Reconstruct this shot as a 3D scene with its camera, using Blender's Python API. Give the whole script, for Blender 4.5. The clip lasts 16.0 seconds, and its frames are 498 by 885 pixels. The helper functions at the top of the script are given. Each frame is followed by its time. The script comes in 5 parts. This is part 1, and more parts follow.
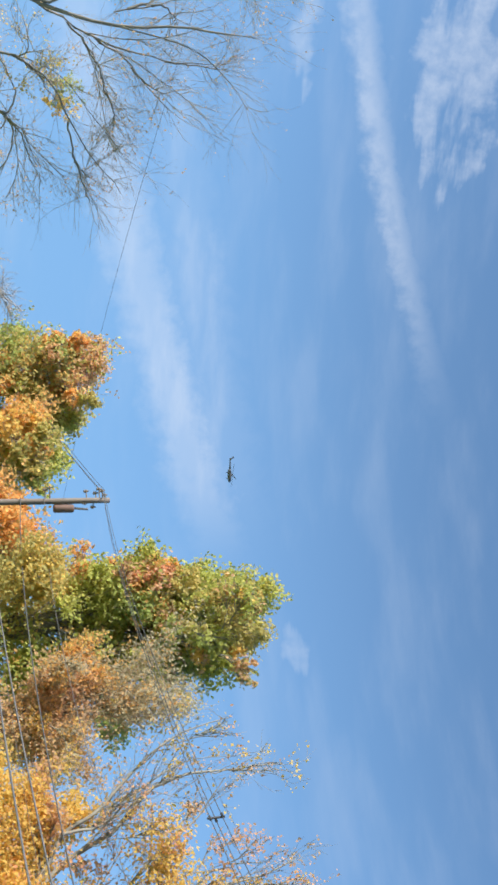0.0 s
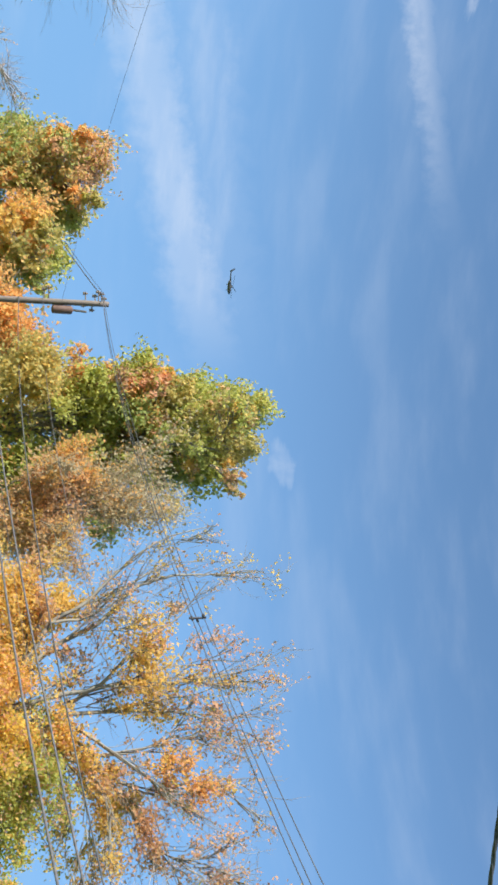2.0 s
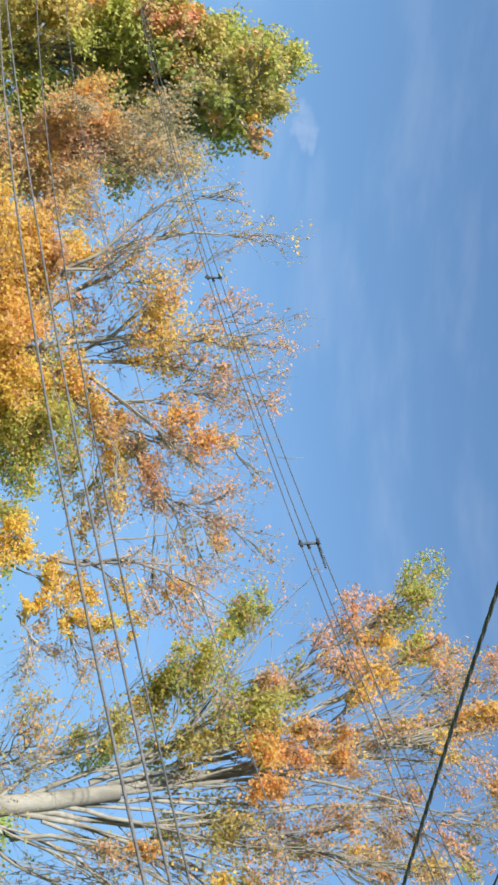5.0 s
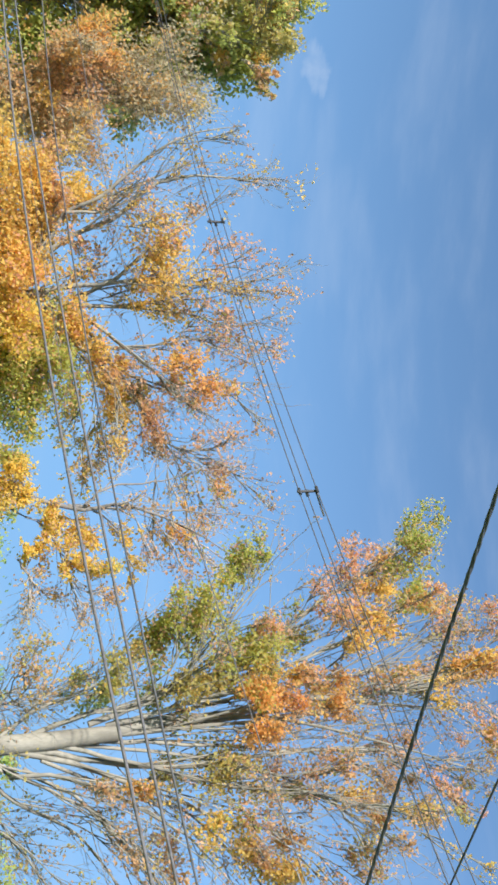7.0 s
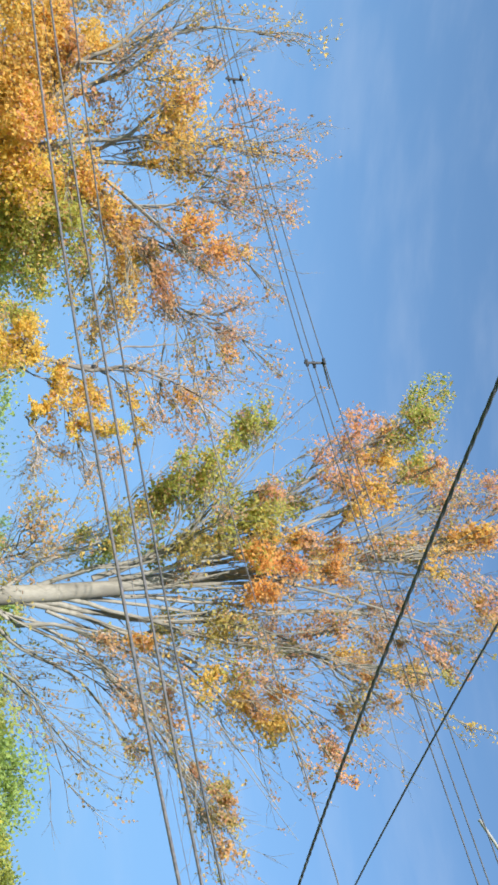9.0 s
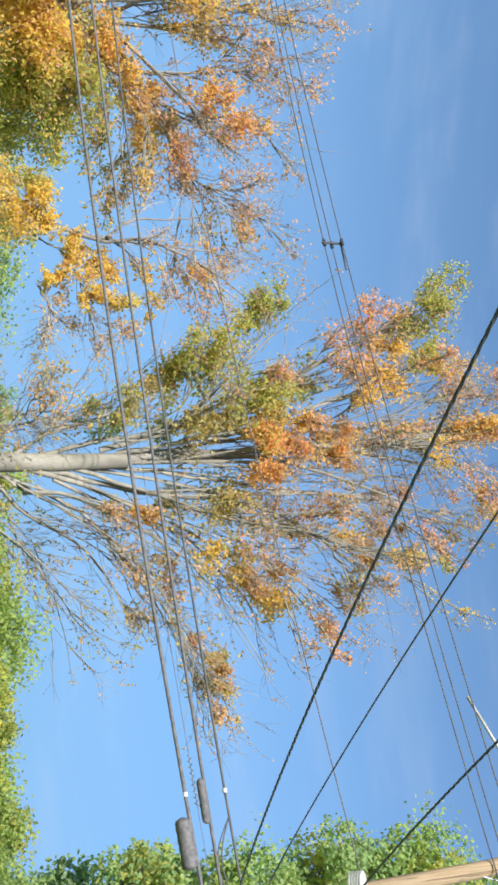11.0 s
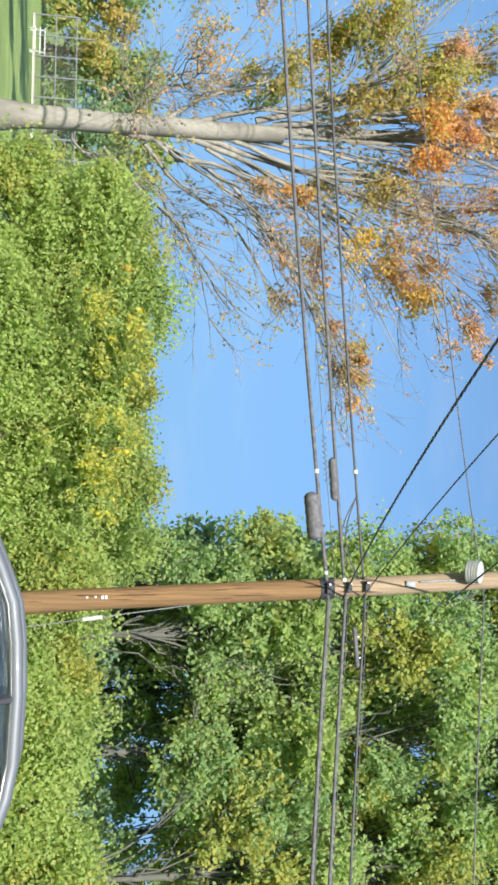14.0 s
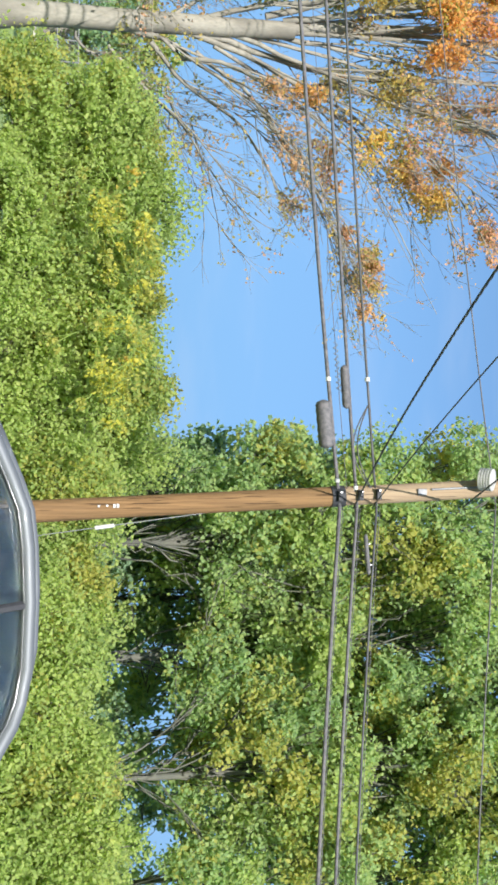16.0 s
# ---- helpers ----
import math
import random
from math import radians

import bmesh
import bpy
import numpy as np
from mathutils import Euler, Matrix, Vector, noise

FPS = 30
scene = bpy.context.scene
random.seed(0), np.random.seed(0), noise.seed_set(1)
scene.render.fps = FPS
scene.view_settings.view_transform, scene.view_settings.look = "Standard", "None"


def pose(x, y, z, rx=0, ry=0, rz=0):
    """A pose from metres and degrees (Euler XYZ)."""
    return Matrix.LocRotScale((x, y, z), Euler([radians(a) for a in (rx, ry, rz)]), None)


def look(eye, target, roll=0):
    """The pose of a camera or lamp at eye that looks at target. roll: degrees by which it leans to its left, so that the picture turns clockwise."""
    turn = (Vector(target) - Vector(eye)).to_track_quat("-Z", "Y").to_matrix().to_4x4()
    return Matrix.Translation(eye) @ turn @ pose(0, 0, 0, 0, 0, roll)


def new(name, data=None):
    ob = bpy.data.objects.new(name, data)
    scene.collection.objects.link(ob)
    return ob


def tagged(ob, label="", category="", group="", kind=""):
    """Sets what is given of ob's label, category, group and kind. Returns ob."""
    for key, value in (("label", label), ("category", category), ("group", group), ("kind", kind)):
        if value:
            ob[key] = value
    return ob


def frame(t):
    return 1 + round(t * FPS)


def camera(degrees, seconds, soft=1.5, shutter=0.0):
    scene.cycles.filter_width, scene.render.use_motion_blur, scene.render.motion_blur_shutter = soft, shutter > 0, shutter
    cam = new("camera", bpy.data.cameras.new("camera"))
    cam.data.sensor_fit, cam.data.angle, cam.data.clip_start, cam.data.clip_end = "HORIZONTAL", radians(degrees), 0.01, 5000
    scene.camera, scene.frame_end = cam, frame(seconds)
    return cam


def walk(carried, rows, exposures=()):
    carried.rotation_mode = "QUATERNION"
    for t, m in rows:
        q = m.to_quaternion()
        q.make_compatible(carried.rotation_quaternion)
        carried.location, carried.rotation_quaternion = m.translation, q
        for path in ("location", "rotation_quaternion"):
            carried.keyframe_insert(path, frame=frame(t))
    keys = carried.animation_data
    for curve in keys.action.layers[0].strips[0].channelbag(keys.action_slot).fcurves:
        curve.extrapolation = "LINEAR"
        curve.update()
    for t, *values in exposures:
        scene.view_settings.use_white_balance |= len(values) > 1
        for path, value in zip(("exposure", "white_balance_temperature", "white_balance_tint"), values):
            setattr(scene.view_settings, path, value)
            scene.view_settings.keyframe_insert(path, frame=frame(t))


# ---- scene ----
# The picture lies on its side: the camera is held turned by a quarter, so its right-hand edge looks up.
EYE = Vector((0, 0, 1.6))


def away(bearing, rise, dist):
    """The point at a bearing (degrees, clockwise from +y), a rise over eye level (degrees) and a level distance in metres."""
    b = radians(bearing)
    return Vector((dist * math.sin(b), dist * math.cos(b), EYE.z + dist * math.tan(radians(rise))))


def ground_at(bearing, dist):
    p = away(bearing, 0, dist)
    return Vector((p.x, p.y, 0))


def aim(bearing, pitch, lean, dx, dy, dz):
    """The camera's pose, swayed by dx, dy, dz from where the walker stands."""
    at = EYE + Vector((dx, dy, dz))
    return look(at, away(bearing, pitch, 10) - EYE + at, 90 - lean)


# ---- camera and walk: seconds, bearing, pitch, lean, sway of the arm ----
cam = camera(26.9, 16.0, soft=3.0)
SWING = [
    (0, -51.20, 18.94, -0.88, 0.18, -0.42, 0.06), (0.5, -48.05, 19.03, -0.76, 0.15, -0.40, 0.06),
    (1, -45.23, 19.33, -0.94, 0.09, -0.38, 0.04), (1.5, -42.64, 19.49, -1.62, 0.07, -0.39, 0.01),
    (2, -40.39, 19.39, -1.44, 0.07, -0.37, 0.00), (2.5, -37.29, 19.27, -0.65, -0.01, -0.28, -0.03),
    (3, -32.72, 19.08, -0.47, -0.04, -0.22, -0.07), (3.5, -30.71, 19.09, -0.08, -0.01, -0.17, -0.09),
    (4, -29.04, 20.15, -0.95, -0.06, -0.06, -0.14), (4.2, -26.96, 19.99, -0.94, -0.07, -0.01, -0.13),
    (6.3, -17.99, 18.84, 0.60, -0.09, 0.08, 0.05), (6.5, -17.43, 18.70, 0.58, -0.10, 0.10, 0.07),
    (7, -18.00, 18.75, 0.44, -0.10, 0.06, 0.09), (7.5, -15.68, 16.82, -0.08, -0.14, 0.01, 0.09),
    (8, -15.50, 16.26, 0.91, -0.13, -0.01, 0.09), (8.5, -13.31, 17.04, 0.39, -0.18, -0.07, 0.06),
    (9, -9.95, 18.21, 0.62, -0.22, -0.12, 0.08), (9.2, -9.22, 18.44, -0.07, -0.24, -0.11, 0.05),
    (11.3, -0.45, 17.67, 0.39, -0.05, -0.10, -0.02), (11.5, 1.89, 17.57, 0.92, -0.03, -0.03, -0.06),
    (12, 4.58, 16.25, 2.10, -0.05, -0.00, -0.03), (12.5, 6.61, 16.12, 1.99, -0.01, 0.12, -0.03),
    (13, 8.72, 12.33, -1.43, 0.04, 0.23, -0.10), (13.5, 12.57, 11.60, 0.67, 0.09, 0.32, -0.08),
    (14, 13.98, 10.52, -1.41, 0.14, 0.34, -0.07), (14.5, 17.30, 11.75, -0.22, 0.21, 0.49, -0.07),
    (15, 16.09, 13.63, -0.68, 0.24, 0.52, -0.05), (15.5, 15.52, 11.87, -1.02, 0.25, 0.48, -0.04),
    (16, 18.98, 10.00, -0.27, 0.21, 0.45, -0.05),
]
walk(cam, [(t, aim(*row)) for t, *row in SWING], [(0, 0.82), (16, 0.82)])

# ---- sky and sun ----
SUN_BEARING, SUN_HEIGHT = -156, 28
sun = new("sun", bpy.data.lights.new("sun", "SUN"))
sun.data.energy, sun.data.angle, sun.data.color = 4.9, radians(0.6), (1.0, 0.97, 0.93)
sun.matrix_world = look(away(SUN_BEARING, SUN_HEIGHT, 50), EYE)


class Nodes:
    """A short way to write node trees."""

    def __init__(self, tree):
        self.tree = tree
        tree.nodes.clear()

    def add(self, kind, **inputs):
        n = self.tree.nodes.new("ShaderNode" + kind)
        for key, v in inputs.items():
            self.put(n.inputs[key.replace("_", " ")], v)
        return n

    def put(self, socket, v):
        if isinstance(v, bpy.types.NodeSocket):
            self.tree.links.new(v, socket)
        else:
            socket.default_value = v

    def math(self, op, a, b=0.0, c=0.0):
        n = self.tree.nodes.new("ShaderNodeMath")
        n.operation = op
        for s, v in zip(n.inputs, (a, b, c)):
            self.put(s, v)
        return n.outputs[0]

    def fit(self, v, lo, hi, a=0.0, b=1.0):
        n = self.tree.nodes.new("ShaderNodeMapRange")
        n.interpolation_type = "SMOOTHSTEP"
        for s, x in zip(n.inputs, (v, lo, hi, a, b)):
            self.put(s, x)
        return n.outputs[0]

    def mix(self, fac, a, b, how="MIX"):
        n = self.tree.nodes.new("ShaderNodeMix")
        n.data_type, n.blend_type = "RGBA", how
        self.put(n.inputs[0], fac), self.put(n.inputs[6], a), self.put(n.inputs[7], b)
        return n.outputs[2]

    def noise(self, vec, scale, detail=4.0, rough=0.55):
        n = self.add("TexNoise", Scale=scale, Detail=detail, Roughness=rough)
        if vec is not None:
            self.put(n.inputs["Vector"], vec)
        return n.outputs[0]

    def ramp(self, fac, stops):
        n = self.tree.nodes.new("ShaderNodeValToRGB")
        els = n.color_ramp.elements
        while len(els) < len(stops):
            els.new(0.5)
        for e, (p, c) in zip(els, stops):
            e.position, e.color = p, (*c, 1)
        self.put(n.inputs[0], fac)
        return n.outputs[0]


def make_world():
    world = bpy.data.worlds.new("sky")
    scene.world = world
    world.use_nodes = True
    k = Nodes(world.node_tree)
    sky = k.add("TexSky")
    sky.sky_type, sky.sun_disc = "NISHITA", False
    sky.sun_elevation, sky.sun_rotation = radians(SUN_HEIGHT), radians(SUN_BEARING)
    sky.altitude, sky.air_density, sky.dust_density, sky.ozone_density = 800, 0.9, 0.8, 2.5
    way = k.add("TexCoord").outputs["Generated"]
    xyz = k.add("SeparateXYZ", Vector=way)
    deg = 180 / math.pi
    az = k.math("MULTIPLY", k.math("ARCTAN2", xyz.outputs[0], xyz.outputs[1]), deg)
    el = k.math("MULTIPLY", k.math("ARCSINE", xyz.outputs[2]), deg)
    flat = k.add("CombineXYZ", X=k.math("MULTIPLY", az, 0.1), Y=k.math("MULTIPLY", el, 0.1))
    # streaks drawn out along the wind
    tilted = k.add("Mapping", Vector=flat.outputs[0], Rotation=(0, 0, radians(-20)), Scale=(0.35, 1.5, 1))
    wisps = k.fit(k.noise(tilted.outputs[0], 2.2, 7, 0.55), 0.42, 0.75)
    fine = k.noise(flat.outputs[0], 9.0, 6, 0.6)

    def band(a0, e0, a1, e1, half, fade):
        """A soft band between two points of the sky, fading out at its far end."""
        slope = (e1 - e0) / (a1 - a0)
        off = k.math("SUBTRACT", el, k.math("MULTIPLY_ADD", az, slope, e0 - slope * a0))
        off = k.math("ADD", off, k.math("MULTIPLY", k.math("SUBTRACT", fine, 0.5), half * 1.1))
        across = k.fit(k.math("ABSOLUTE", off), 0.1 * half, half, 1, 0)
        along = k.math("MULTIPLY", k.fit(az, a1 - fade, a1, 1, 0), k.fit(az, a0 - 30, a0 - 5))
        return k.math("MULTIPLY", across, along)

    drift_a = k.math("MULTIPLY_ADD", k.noise(tilted.outputs[0], 5.0, 4), 2.0, -1.0)
    drift_e = k.math("MULTIPLY_ADD", k.noise(flat.outputs[0], 4.0, 4), 2.0, -1.0)

    def puff(a, e, ra, re):
        da = k.math("MULTIPLY_ADD", drift_a, 1.6 * ra, k.math("SUBTRACT", az, a))
        de = k.math("MULTIPLY_ADD", drift_e, 1.6 * re, k.math("SUBTRACT", el, e))
        d = k.math("ADD", k.math("POWER", k.math("ABSOLUTE", k.math("DIVIDE", da, ra)), 2.0),
                   k.math("POWER", k.math("ABSOLUTE", k.math("DIVIDE", de, re)), 2.0))
        return k.math("MULTIPLY", k.fit(d, 0.0, 1.0, 1, 0), k.fit(fine, 0.15, 0.8, 0.25, 1.0))

    trail = k.math("MULTIPLY", band(-76.2, 22.5, -50.5, 30.2, 1.25, 16), k.fit(k.noise(flat.outputs[0], 9.0, 5), 0.3, 0.7, 0.55, 1.0))
    cirrus = k.math("MULTIPLY", band(-62.1, 12.1, -43, 18.0, 2.5, 7), k.fit(wisps, 0, 1, 0.5, 0.9))
    haze = k.math("MULTIPLY", band(-66, 14.6, -43, 19.4, 2.6, 8), k.fit(wisps, 0, 1, 0.15, 0.55))
    cover = k.math("MULTIPLY", wisps, 0.12)
    for part_ in (k.math("MULTIPLY", trail, 0.43), k.math("MULTIPLY", cirrus, 0.6), k.math("MULTIPLY", haze, 0.5),
                  k.math("MULTIPLY", puff(-73.6, 28.2, 6.5, 2.8), 0.5), k.math("MULTIPLY", puff(-74.6, 20.0, 3.2, 0.8), 0.4),
                  k.math("MULTIPLY", puff(-39.6, 21.1, 1.4, 0.8), 0.3)):
        cover = k.math("MAXIMUM", cover, part_)
    # a clear dry day: the low sky stays blue
    clear = k.mix(k.fit(el, 2, 32, 0.92, 0.15), sky.outputs[0], (1.32, 2.42, 4.3, 1))
    clear = k.mix(1.0, clear, (0.875, 1.0, 1.02, 1), "MULTIPLY")
    color = k.mix(cover, clear, (4.0, 4.4, 5.1, 1))
    bg = k.add("Background", Color=color, Strength=0.11)
    k.put(k.add("OutputWorld").inputs[0], bg.outputs[0])


make_world()

# ---- materials ----
def material(name):
    m = bpy.data.materials.new(name)
    m.use_nodes = True
    return m, Nodes(m.node_tree)


def finish(k, shader):
    k.put(k.add("OutputMaterial").inputs[0], shader)


def leaf_material(name, colors, through_light=0.66):
    """Leaves: each takes its own shade from a range, shifted in drifts through the crown."""
    m, k = material(name)
    each = k.add("NewGeometry").outputs["Random Per Island"]
    place = k.add("TexCoord").outputs["Object"]
    drift = k.noise(place, 0.7, 3)
    pick = k.math("ADD", k.math("MULTIPLY", each, 0.5), k.math("MULTIPLY", k.math("SUBTRACT", drift, 0.25), 0.8))
    n = len(colors)
    col = k.ramp(pick, [(i / max(1, n - 1), c) for i, c in enumerate(colors)])
    vein = k.noise(place, 60, 2)
    col = k.mix(k.fit(vein, 0.35, 0.75, 0.0, 0.15), col, (0.06, 0.05, 0.02, 1))
    p = k.add("BsdfPrincipled", Base_Color=col, Roughness=0.55)
    p.inputs["Specular IOR Level"].default_value = 0.22
    t = k.add("BsdfTranslucent", Color=col)
    mixer = k.add("MixShader", Fac=through_light)
    k.put(mixer.inputs[1], p.outputs[0]), k.put(mixer.inputs[2], t.outputs[0])
    finish(k, mixer.outputs[0])
    return m


def rough_material(name, a, b, scale=3.0, rough=0.85, bump=0.3, stretch=(1, 1, 1), metal=0.0, spec=0.3):
    """A grained surface in two shades, with coarse stains, fine grain and relief."""
    m, k = material(name)
    place = k.add("TexCoord").outputs["Object"]
    grain = k.add("Mapping", Vector=place, Scale=stretch).outputs[0]
    coarse, small = k.noise(grain, scale, 5), k.noise(grain, scale * 9, 4)
    col = k.mix(k.fit(coarse, 0.3, 0.7), (*a, 1), (*b, 1))
    col = k.mix(k.fit(small, 0.35, 0.75, 0, 0.4), col, (a[0] * 0.5, a[1] * 0.5, a[2] * 0.5, 1))
    height = k.math("ADD", k.math("MULTIPLY", coarse, 0.4), small)
    bp = k.add("Bump", Strength=bump, Distance=0.02, Height=height)
    p = k.add("BsdfPrincipled", Base_Color=col, Roughness=k.fit(small, 0.2, 0.8, rough - 0.1, min(1, rough + 0.1)), Metallic=metal,
              Normal=bp.outputs[0])
    p.inputs["Specular IOR Level"].default_value = spec
    finish(k, p.outputs[0])
    return m


LEAF = {
    "green": leaf_material("leaf_green", [(0.29, 0.37, 0.15), (0.41, 0.48, 0.16), (0.55, 0.55, 0.18), (0.68, 0.59, 0.20)]),
    "ygreen": leaf_material("leaf_yellow_green", [(0.36, 0.42, 0.13), (0.50, 0.52, 0.14), (0.63, 0.59, 0.16), (0.72, 0.59, 0.18)]),
    "olive": leaf_material("leaf_olive", [(0.41, 0.38, 0.15), (0.56, 0.48, 0.17), (0.69, 0.55, 0.19), (0.78, 0.53, 0.21)]),
    "gold": leaf_material("leaf_gold", [(0.70, 0.47, 0.15), (0.86, 0.59, 0.17), (0.93, 0.67, 0.20), (0.90, 0.55, 0.20)]),
    "yellow": leaf_material("leaf_yellow", [(0.74, 0.53, 0.13), (0.88, 0.65, 0.15), (0.93, 0.69, 0.18), (0.86, 0.56, 0.19)]),
    "orange": leaf_material("leaf_orange", [(0.66, 0.37, 0.15), (0.84, 0.48, 0.17), (0.92, 0.56, 0.20), (0.90, 0.61, 0.22)]),
    "rust": leaf_material("leaf_rust", [(0.52, 0.33, 0.21), (0.73, 0.45, 0.25), (0.84, 0.54, 0.28), (0.85, 0.66, 0.32)]),
    "pink": leaf_material("leaf_pink", [(0.66, 0.34, 0.23), (0.82, 0.46, 0.28), (0.90, 0.55, 0.34), (0.90, 0.64, 0.36)]),
    "deep": leaf_material("leaf_deep", [(0.21, 0.34, 0.24), (0.31, 0.47, 0.28), (0.45, 0.57, 0.29), (0.57, 0.64, 0.29)], 0.66),
    "lemon": leaf_material("leaf_lemon", [(0.54, 0.55, 0.12), (0.68, 0.65, 0.13), (0.80, 0.73, 0.14), (0.86, 0.70, 0.15)]),
    "brown": leaf_material("leaf_brown", [(0.46, 0.40, 0.28), (0.60, 0.51, 0.33), (0.68, 0.57, 0.36), (0.64, 0.46, 0.30)]),
    "vine": leaf_material("leaf_vine", [(0.33, 0.45, 0.16), (0.46, 0.58, 0.19), (0.57, 0.67, 0.22), (0.70, 0.72, 0.23)], 0.68),
    "summer": leaf_material("leaf_summer", [(0.27, 0.42, 0.22), (0.40, 0.56, 0.24), (0.54, 0.66, 0.26), (0.70, 0.72, 0.27)], 0.68),
}


def wood_material(name, light, dark):
    """Weathered pole timber: long grain, drying cracks and a few knots."""
    m, k = material(name)
    place = k.add("TexCoord").outputs["Object"]
    grain = k.add("Mapping", Vector=place, Scale=(22, 22, 0.5)).outputs[0]
    crack = k.add("Mapping", Vector=place, Scale=(30, 30, 0.9)).outputs[0]
    bands, fine = k.noise(place, 1.1, 4), k.noise(grain, 2.0, 5)
    split = k.fit(k.noise(crack, 1.0, 2), 0.62, 0.70)
    cell = k.add("TexVoronoi", Vector=k.add("Mapping", Vector=place, Scale=(2.6, 2.6, 1.5)).outputs[0], Scale=1.0)
    knot = k.fit(cell.outputs["Distance"], 0.05, 0.16, 1, 0)
    col = k.mix(k.fit(fine, 0.3, 0.7), (*light, 1), (*dark, 1))
    col = k.mix(k.fit(bands, 0.35, 0.7, 0, 0.45), col, (light[0] * 0.75, light[1] * 0.8, light[2] * 0.9, 1))
    worn = (dark[0] * 0.35, dark[1] * 0.35, dark[2] * 0.4, 1)
    col = k.mix(k.math("MULTIPLY", split, 0.7), col, worn)
    col = k.mix(k.math("MULTIPLY", knot, 0.6), col, worn)
    bp = k.add("Bump", Strength=0.9, Distance=0.015, Height=k.math("SUBTRACT", fine, split))
    pr = k.add("BsdfPrincipled", Base_Color=col, Roughness=0.85, Normal=bp.outputs[0])
    pr.inputs["Specular IOR Level"].default_value = 0.25
    finish(k, pr.outputs[0])
    return m


BARK_PALE = rough_material("bark_pale", (0.315, 0.293, 0.245), (0.18, 0.166, 0.138), 2.2, 0.9, 0.5, (1, 1, 0.4))
BARK_GREY = rough_material("bark_grey", (0.26, 0.23, 0.20), (0.17, 0.15, 0.13), 3.5, 0.95, 0.7, (1, 1, 0.3))
BARK_TWIG = rough_material("bark_twig", (0.42, 0.37, 0.33), (0.31, 0.27, 0.24), 5.0, 0.9, 0.2)
BARK_DARK = rough_material("bark_dark", (0.11, 0.115, 0.095), (0.15, 0.145, 0.12), 4.0, 0.95, 0.4)
BARK_BROWN = rough_material("bark_brown", (0.47, 0.39, 0.25), (0.34, 0.28, 0.18), 5.0, 0.9, 0.2)
POLE_WOOD = wood_material("pole_wood", (0.265, 0.153, 0.066), (0.15, 0.085, 0.038))
POLE_TOP_WOOD = wood_material("pole_wood_weathered", (0.40, 0.29, 0.175), (0.25, 0.168, 0.10))
POLE_GREY = rough_material("pole_grey", (0.22, 0.18, 0.15), (0.145, 0.12, 0.10), 2.2, 0.9, 0.6, (3, 3, 0.2))
RUST_STEEL = rough_material("rust_brown_steel", (0.20, 0.12, 0.09), (0.13, 0.08, 0.065), 4, 0.7, 0.2)
RUBBER = rough_material("black_rubber", (0.035, 0.036, 0.04), (0.05, 0.05, 0.055), 6, 0.6, 0.2)
CABLE = rough_material("cable_sheath", (0.07, 0.07, 0.075), (0.11, 0.11, 0.11), 4, 0.6, 0.2)
CABLE_GREY = rough_material("cable_grey", (0.17, 0.16, 0.16), (0.085, 0.085, 0.09), 14, 0.6, 0.4)
STEEL = rough_material("galvanised_steel", (0.45, 0.45, 0.45), (0.32, 0.32, 0.33), 8, 0.45, 0.1, (1, 1, 1), 0.7)
FENCE_STEEL = rough_material("weathered_steel", (0.26, 0.27, 0.27), (0.18, 0.18, 0.19), 6, 0.6, 0.1, (1, 1, 1), 0.4)
DOME_GREY = rough_material("dome_grey", (0.44, 0.43, 0.40), (0.33, 0.33, 0.31), 5, 0.55, 0.1)
WHITE = rough_material("white_plastic", (0.62, 0.62, 0.58), (0.50, 0.50, 0.47), 5, 0.5, 0.1)
LAWN = rough_material("lawn", (0.23, 0.32, 0.09), (0.31, 0.40, 0.12), 0.8, 0.95, 0.2)
ASPHALT = rough_material("asphalt", (0.05, 0.05, 0.052), (0.07, 0.068, 0.065), 1.5, 0.9, 0.4)
CONCRETE = rough_material("concrete", (0.34, 0.33, 0.30), (0.25, 0.24, 0.22), 2, 0.9, 0.3)
SIDING = rough_material("siding", (0.46, 0.43, 0.34), (0.38, 0.35, 0.28), 2, 0.7, 0.1)
ROOFING = rough_material("roofing", (0.12, 0.11, 0.11), (0.18, 0.16, 0.15), 4, 0.9, 0.4)


# ---- mesh helpers ----
def thing(name, at, label, category, group="", kind=""):
    e = new(name)
    e.location = at
    return tagged(e, label, category, group, kind)


def link(name, mesh, mat, parent=None, label="", smooth=False):
    mesh.materials.append(mat)
    if smooth:
        mesh.polygons.foreach_set("use_smooth", [True] * len(mesh.polygons))
    ob = new(name, mesh)
    if parent is not None:
        ob.parent = parent
        base, up = parent.location.copy(), parent.parent
        while up is not None:
            base, up = base + up.location, up.parent
        ob.location = -base
    return tagged(ob, label) if label else ob


def part(name, bm, mat, parent, label="", smooth=False):
    """Links a bmesh, built in world coordinates, as one part under its thing."""
    mesh = bpy.data.meshes.new(name)
    bm.to_mesh(mesh)
    bm.free()
    return link(name, mesh, mat, parent, label, smooth)


